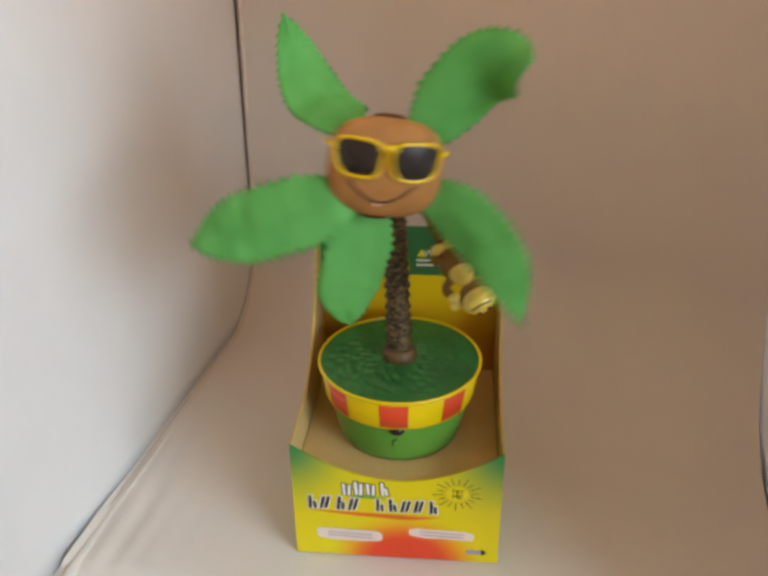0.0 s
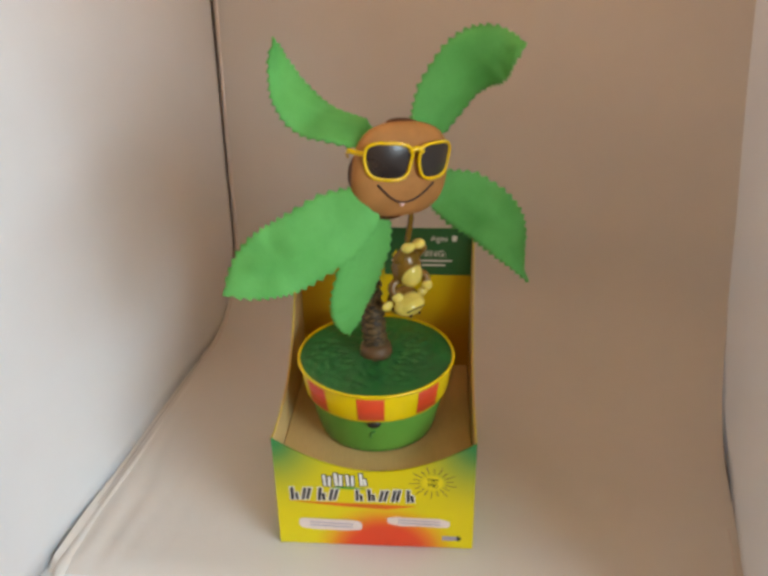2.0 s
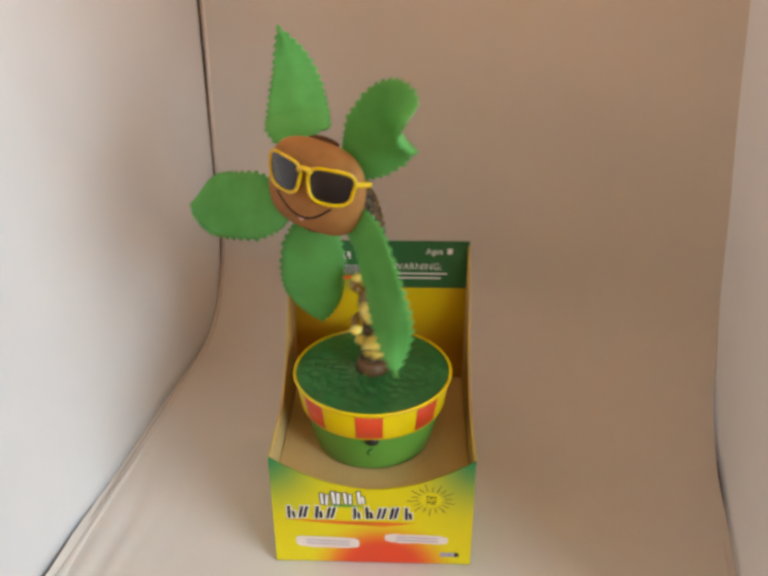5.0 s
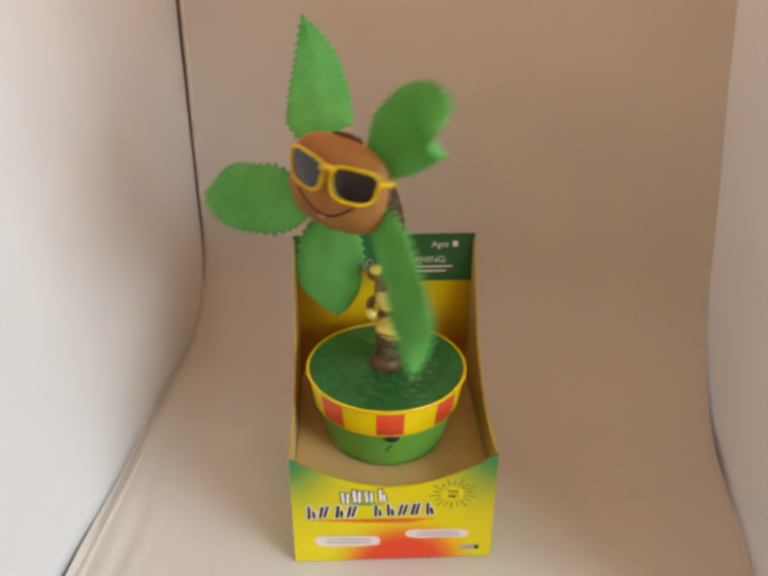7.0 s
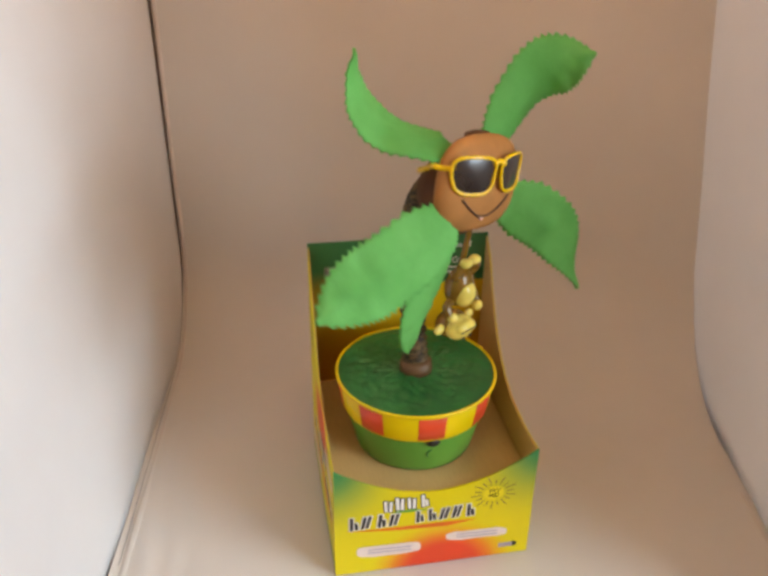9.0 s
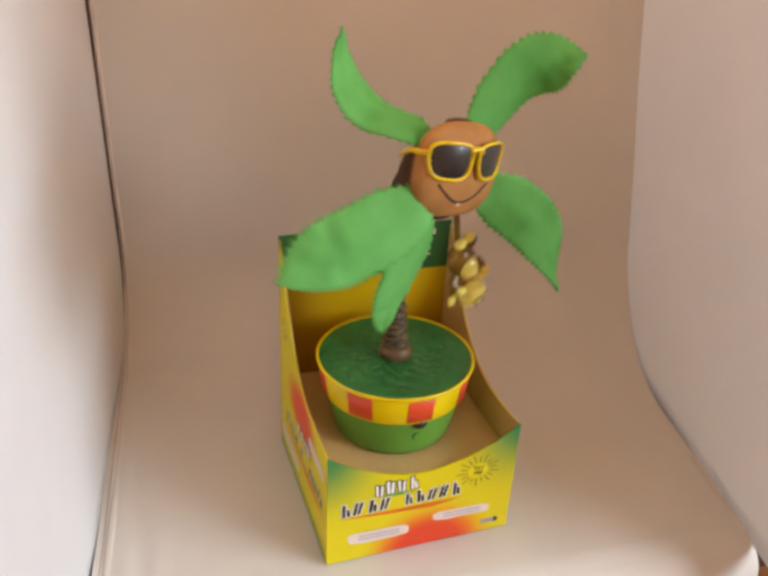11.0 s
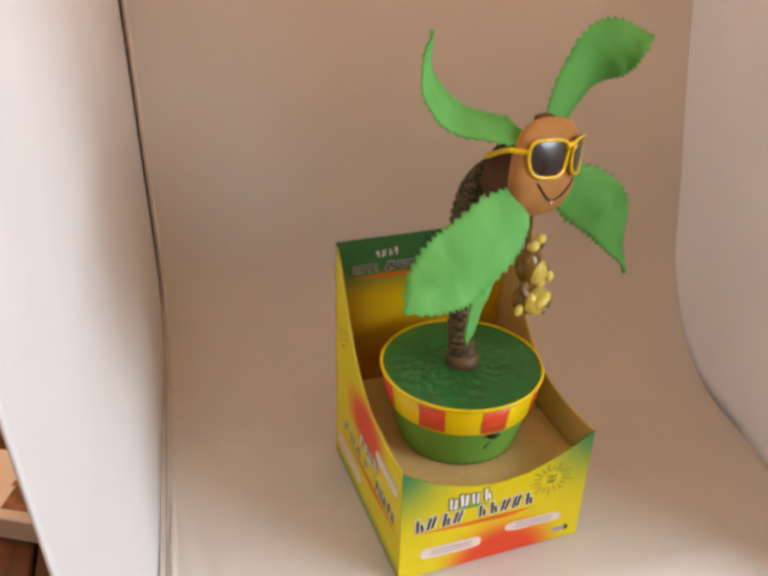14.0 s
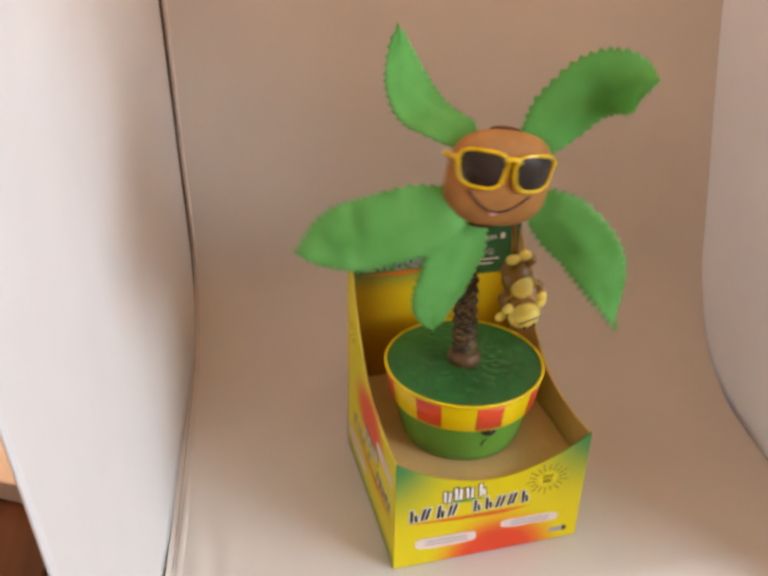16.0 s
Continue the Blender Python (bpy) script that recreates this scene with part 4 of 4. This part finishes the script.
# seconds, turn of the trunk, its two leans, the monkey's two swings (degrees)
DANCE = [
    (0.0, 10.4, -1.4, 0.0, 10, -29),
    (0.1, -15.0, -0.7, 0.9, 18, -30),
    (0.2, -27.9, -0.7, 3.1, 8, -7),
    (0.3, -28.8, -0.4, 2.2, 2, 10),
    (0.4, -34.4, 0.2, 0.4, 8, 0),
    (0.5, -21.9, -0.1, -0.8, 11, -17),
    (0.6, 13.3, -0.6, -1.6, 9, -19),
    (0.7, 39.4, -1.2, -0.9, 10, -8),
    (0.8, 36.7, -1.1, 0.2, 11, -2),
    (0.9, 34.6, -0.7, -0.1, 11, -5),
    (1.0, 31.6, -1.1, -2.8, 9, -8),
    (1.1, 28.0, -0.5, -2.1, 7, -8),
    (1.2, 5.8, 0.1, -1.1, 8, -10),
    (1.3, -23.0, 0.7, 0.5, 5, -9),
    (1.4, -29.9, 1.0, 2.5, -6, 2),
    (1.5, -29.5, 1.1, 2.0, -9, 11),
    (1.6, -23.3, 0.4, 0.0, 2, 3),
    (1.7, -13.7, 0.0, -1.3, 6, -6),
    (1.8, 6.1, -0.7, -2.3, 7, -6),
    (1.9, 32.2, -0.8, -1.2, 10, -1),
    (2.0, 36.8, -1.1, -0.0, 13, -5),
    (2.1, 38.1, -1.6, -0.6, 14, -9),
    (2.2, 35.5, -1.7, -1.9, 11, -7),
    (2.3, 29.2, -1.2, -2.2, 10, -6),
    (2.4, 7.4, -0.4, -0.8, 12, -9),
    (2.5, -23.5, 1.0, 1.2, 10, -13),
    (2.6, -27.9, 0.6, 3.0, -0, -9),
    (2.7, -27.4, 0.3, 2.2, -5, -7),
    (2.8, -21.3, -0.1, 0.0, 3, -8),
    (2.9, -11.2, -0.5, -0.9, 8, -11),
    (3.0, 10.8, -1.0, -1.9, 7, -6),
    (3.1, 32.8, -0.7, -0.7, 6, -0),
    (3.2, 36.0, -1.0, 0.4, 8, -2),
    (3.3, 34.8, -1.1, 0.1, 10, -6),
    (3.4, 30.9, -1.5, -2.1, 8, -5),
    (3.5, 26.7, -0.9, -2.6, 6, -3),
    (3.6, 21.1, -0.9, -1.0, 7, -0),
    (3.7, 28.7, -0.9, 0.4, 10, -1),
    (3.8, 33.7, -1.3, 0.0, 12, -4),
    (3.9, 34.1, -1.8, -1.4, 11, -6),
    (4.0, 3.0, -0.5, -1.2, 9, -9),
    (4.1, -7.8, -0.3, -1.3, 6, -9),
    (4.2, 3.5, -0.5, -1.3, 5, 1),
    (4.3, 25.8, -0.6, -1.2, 5, -1),
    (4.4, 37.6, -1.1, -0.4, 3, -18),
    (4.5, 36.5, -1.3, -1.1, 5, -27),
    (4.6, 7.0, -0.7, -0.6, 8, -18),
    (4.7, -10.8, -0.7, -0.6, 3, -13),
    (4.8, -27.9, 0.6, 3.0, -0, -9),
    (4.9, -27.4, 0.3, 2.2, -5, -7),
    (5.0, -21.3, -0.1, 0.0, 3, -8),
    (5.1, -11.2, -0.5, -0.9, 8, -11),
    (5.2, 10.8, -1.0, -1.9, 7, -6),
    (5.3, 32.8, -0.7, -0.7, 6, -0),
    (5.4, 36.0, -1.0, 0.4, 8, -2),
    (5.5, 34.8, -1.1, 0.1, 10, -6),
    (5.6, 30.9, -1.5, -2.1, 8, -5),
    (5.7, 26.7, -0.9, -2.6, 6, -3),
    (5.8, 21.1, -0.9, -1.0, 7, -0),
    (5.9, 28.7, -0.9, 0.4, 10, -1),
    (6.0, 33.7, -1.3, 0.0, 12, -4),
    (6.1, 34.1, -1.8, -1.4, 11, -6),
    (6.2, 3.0, -0.5, -1.2, 9, -9),
    (6.3, -7.8, -0.3, -1.3, 6, -9),
    (6.4, 3.5, -0.5, -1.3, 5, 1),
    (6.5, 25.8, -0.6, -1.2, 5, -1),
    (6.6, 37.6, -1.1, -0.4, 3, -18),
    (6.7, 36.5, -1.3, -1.1, 5, -27),
    (6.8, 26.5, -1.0, -1.5, 10, 5),
    (6.9, 20.4, -0.7, -1.8, 12, 7),
    (7.0, -27.1, 1.0, 1.3, 14, -2),
    (7.1, -31.7, 0.3, 2.5, 12, -5),
    (7.2, -29.4, 0.7, 1.1, 7, -1),
    (7.3, -30.2, 1.0, -0.6, 7, -2),
    (7.4, -14.7, 1.1, -1.6, 10, -10),
    (7.5, -9.8, 1.5, -1.3, 13, -11),
    (7.6, 36.3, 0.1, 0.4, 10, -3),
    (7.7, 41.7, -1.0, 0.8, 7, -0),
    (7.8, 37.1, -0.8, 0.4, 7, -1),
    (7.9, 34.3, -0.6, -1.0, 7, -1),
    (8.0, 29.2, -0.0, -2.7, 5, -2),
    (8.1, 24.4, -0.6, -2.8, 8, -8),
    (8.2, -21.1, -0.8, -0.6, 11, -17),
    (8.3, -31.7, 0.3, 2.5, 12, -5),
    (8.4, -29.4, 0.7, 1.1, 7, -1),
    (8.5, -30.2, 1.0, -0.6, 7, -2),
    (8.6, -14.7, 1.1, -1.6, 10, -10),
    (8.7, -9.8, 1.5, -1.3, 13, -11),
    (8.8, 36.3, 0.1, 0.4, 10, -3),
    (8.9, 37.1, -0.8, 0.4, 7, -1),
    (9.0, 34.3, -0.6, -1.0, 7, -1),
    (9.1, 29.2, -0.0, -2.7, 5, -2),
    (9.2, 24.4, -0.6, -2.8, 8, -8),
    (9.3, -21.1, -0.8, -0.6, 11, -17),
    (9.4, -31.7, 0.3, 2.5, 12, -5),
    (9.5, -30.2, 1.0, -0.6, 7, -2),
    (9.6, -14.7, 1.1, -1.6, 10, -10),
    (9.7, -9.8, 1.5, -1.3, 13, -11),
    (9.8, 41.7, -1.0, 0.8, 7, -0),
    (9.9, 29.2, -0.0, -2.7, 5, -2),
    (10.0, 24.4, -0.6, -2.8, 8, -8),
    (10.1, -9.7, -0.7, 0.8, 5, -31),
    (10.2, -28.3, -1.5, 2.5, 1, -16),
    (10.3, -26.9, -0.2, -0.1, -3, -11),
    (10.4, 20.5, -0.1, -1.2, -4, -19),
    (10.5, 24.4, -0.8, -1.7, -3, -31),
    (10.6, -9.7, -0.7, 0.8, 5, -31),
    (10.7, -28.3, -1.5, 2.5, 1, -16),
    (10.8, -33.5, -1.7, 2.6, -6, -3),
    (10.9, -31.4, -0.5, 0.2, -0, -7),
    (11.0, 22.1, 0.0, -0.9, 7, -23),
    (11.1, 22.7, 0.0, -1.3, 12, -30),
    (11.2, -8.3, -0.1, 1.6, 16, -24),
    (11.3, -27.7, -0.9, 2.7, 12, -9),
    (11.4, -30.3, -0.8, 2.7, 9, 5),
    (11.5, -27.6, 0.1, 0.6, 13, 5),
    (11.6, 35.2, -0.4, 1.2, 8, -6),
    (11.7, 44.1, -0.7, 0.4, 9, -13),
    (11.8, 24.8, -0.6, -1.4, 20, -14),
    (11.9, -7.2, 0.0, -0.8, 18, -12),
    (12.0, -6.0, -0.4, -0.1, 0, -3),
    (12.1, 4.7, -1.4, -0.5, -3, 5),
    (12.2, 35.8, -3.3, -0.4, 8, -3),
    (12.3, 34.4, -3.1, 0.2, 16, -18),
    (12.4, 32.6, -2.3, -1.8, 16, -19),
    (12.5, 7.8, -0.9, -1.0, 12, -10),
    (12.6, -7.0, -0.5, -1.4, 3, -1),
    (12.7, 4.7, -0.7, -2.1, 2, -4),
    (12.8, 41.6, -1.6, -0.6, 6, -21),
    (12.9, 40.1, -2.2, 0.0, 8, -31),
    (13.0, 33.2, -2.1, -1.3, 6, -17),
    (13.1, -4.4, -1.3, 1.0, 0, -8),
    (13.2, -36.6, -2.2, 3.5, -8, -9),
    (13.3, -33.3, -1.2, 3.2, -5, -10),
    (13.4, -23.0, 0.2, 0.9, 8, -12),
    (13.5, -11.6, 0.3, 0.5, 10, -14),
    (13.6, -1.5, 0.2, -0.4, 4, -11),
    (13.7, 18.4, -0.6, -0.3, 5, -6),
    (13.8, 36.7, -2.1, -0.4, 7, -10),
    (13.9, 34.4, -1.2, -0.1, 7, -18),
    (14.0, 31.0, -0.5, -2.1, 3, -17),
    (14.1, 31.4, -0.0, -2.1, 2, -6),
    (14.2, 17.5, 0.8, -1.5, 3, -3),
    (14.3, -9.3, 0.8, 0.7, 3, -8),
    (14.4, -29.6, -0.1, 2.8, 2, -9),
    (14.5, -28.5, -0.4, 2.4, 1, 0),
    (14.6, -25.9, 0.7, 0.8, -1, -0),
    (14.7, -18.4, 0.3, 0.6, 2, -6),
    (14.8, -3.4, -0.6, -0.5, 3, -8),
    (14.9, 20.2, -1.5, -0.3, -1, -6),
    (15.0, 41.4, -3.6, 0.5, 2, -11),
    (15.1, 37.2, -3.3, 1.0, 8, -15),
    (15.2, 34.4, -2.6, -0.6, 5, -11),
    (15.3, 30.4, -0.3, -1.4, 2, -14),
    (15.4, 21.3, -0.7, -1.8, 6, -10),
    (15.5, -6.4, -0.9, 0.6, 11, -10),
    (15.6, -30.8, -1.3, 2.6, 7, -10),
    (15.7, -29.2, -0.8, 2.9, 3, -7),
    (15.8, -24.2, -0.0, 1.9, 5, -9),
    (15.9, -14.5, 0.5, 0.6, 10, -13),
    (16.0, 1.1, 0.4, -1.1, 10, -15),
]
HOOK = dm(0.10, -0.42, 2.97)


# how far each leaf's tip drifts while the palm turns from 30 degrees to -40 (decimetres), and its lag
DRIFT = [(0.116, 0.038, 0.075, 0.03), (-0.048, -0.172, -0.173, 0.04), (0.026, 0.283, 0.168, 0.04), (0.071, 0.145, 0.003, 0.03), (-0.250, -0.110, -0.030, 0.04)]


def motions():
    base = Vector((0, 0, BASE - TRAY))
    walk(trunk, [(t, Matrix.Translation(base) @ pose(0, 0, 0, lx, 0, 0) @ pose(0, 0, 0, 0, ly, 0) @ pose(0, 0, 0, 0, 0, turn)) for t, turn, ly, lx, a, b in DANCE])
    walk(monkey, [(t, Matrix.Translation(HOOK) @ pose(0, 0, 0, a, b, 0)) for t, turn, ly, lx, a, b in DANCE])
    turns = [row[1] for row in DANCE]
    for (leaf, foot, reach), (dx, dy, dz, lag) in zip(fronds, DRIFT):
        rows = []
        for k, row in enumerate(DANCE):
            u = min(1.05, max(-0.25, (30.0 - row[1]) / 70.0))
            swing = reach.rotation_difference(reach + Vector((dx, dy, dz)) * 0.1 * u).to_matrix().to_4x4()
            slip = -lag * max(-60.0, min(60.0, turns[k] - turns[max(0, k - 1)]))
            rows.append((row[0], foot @ pose(0, 0, 0, 0, 0, slip) @ swing))
        walk(leaf, rows)


motions()
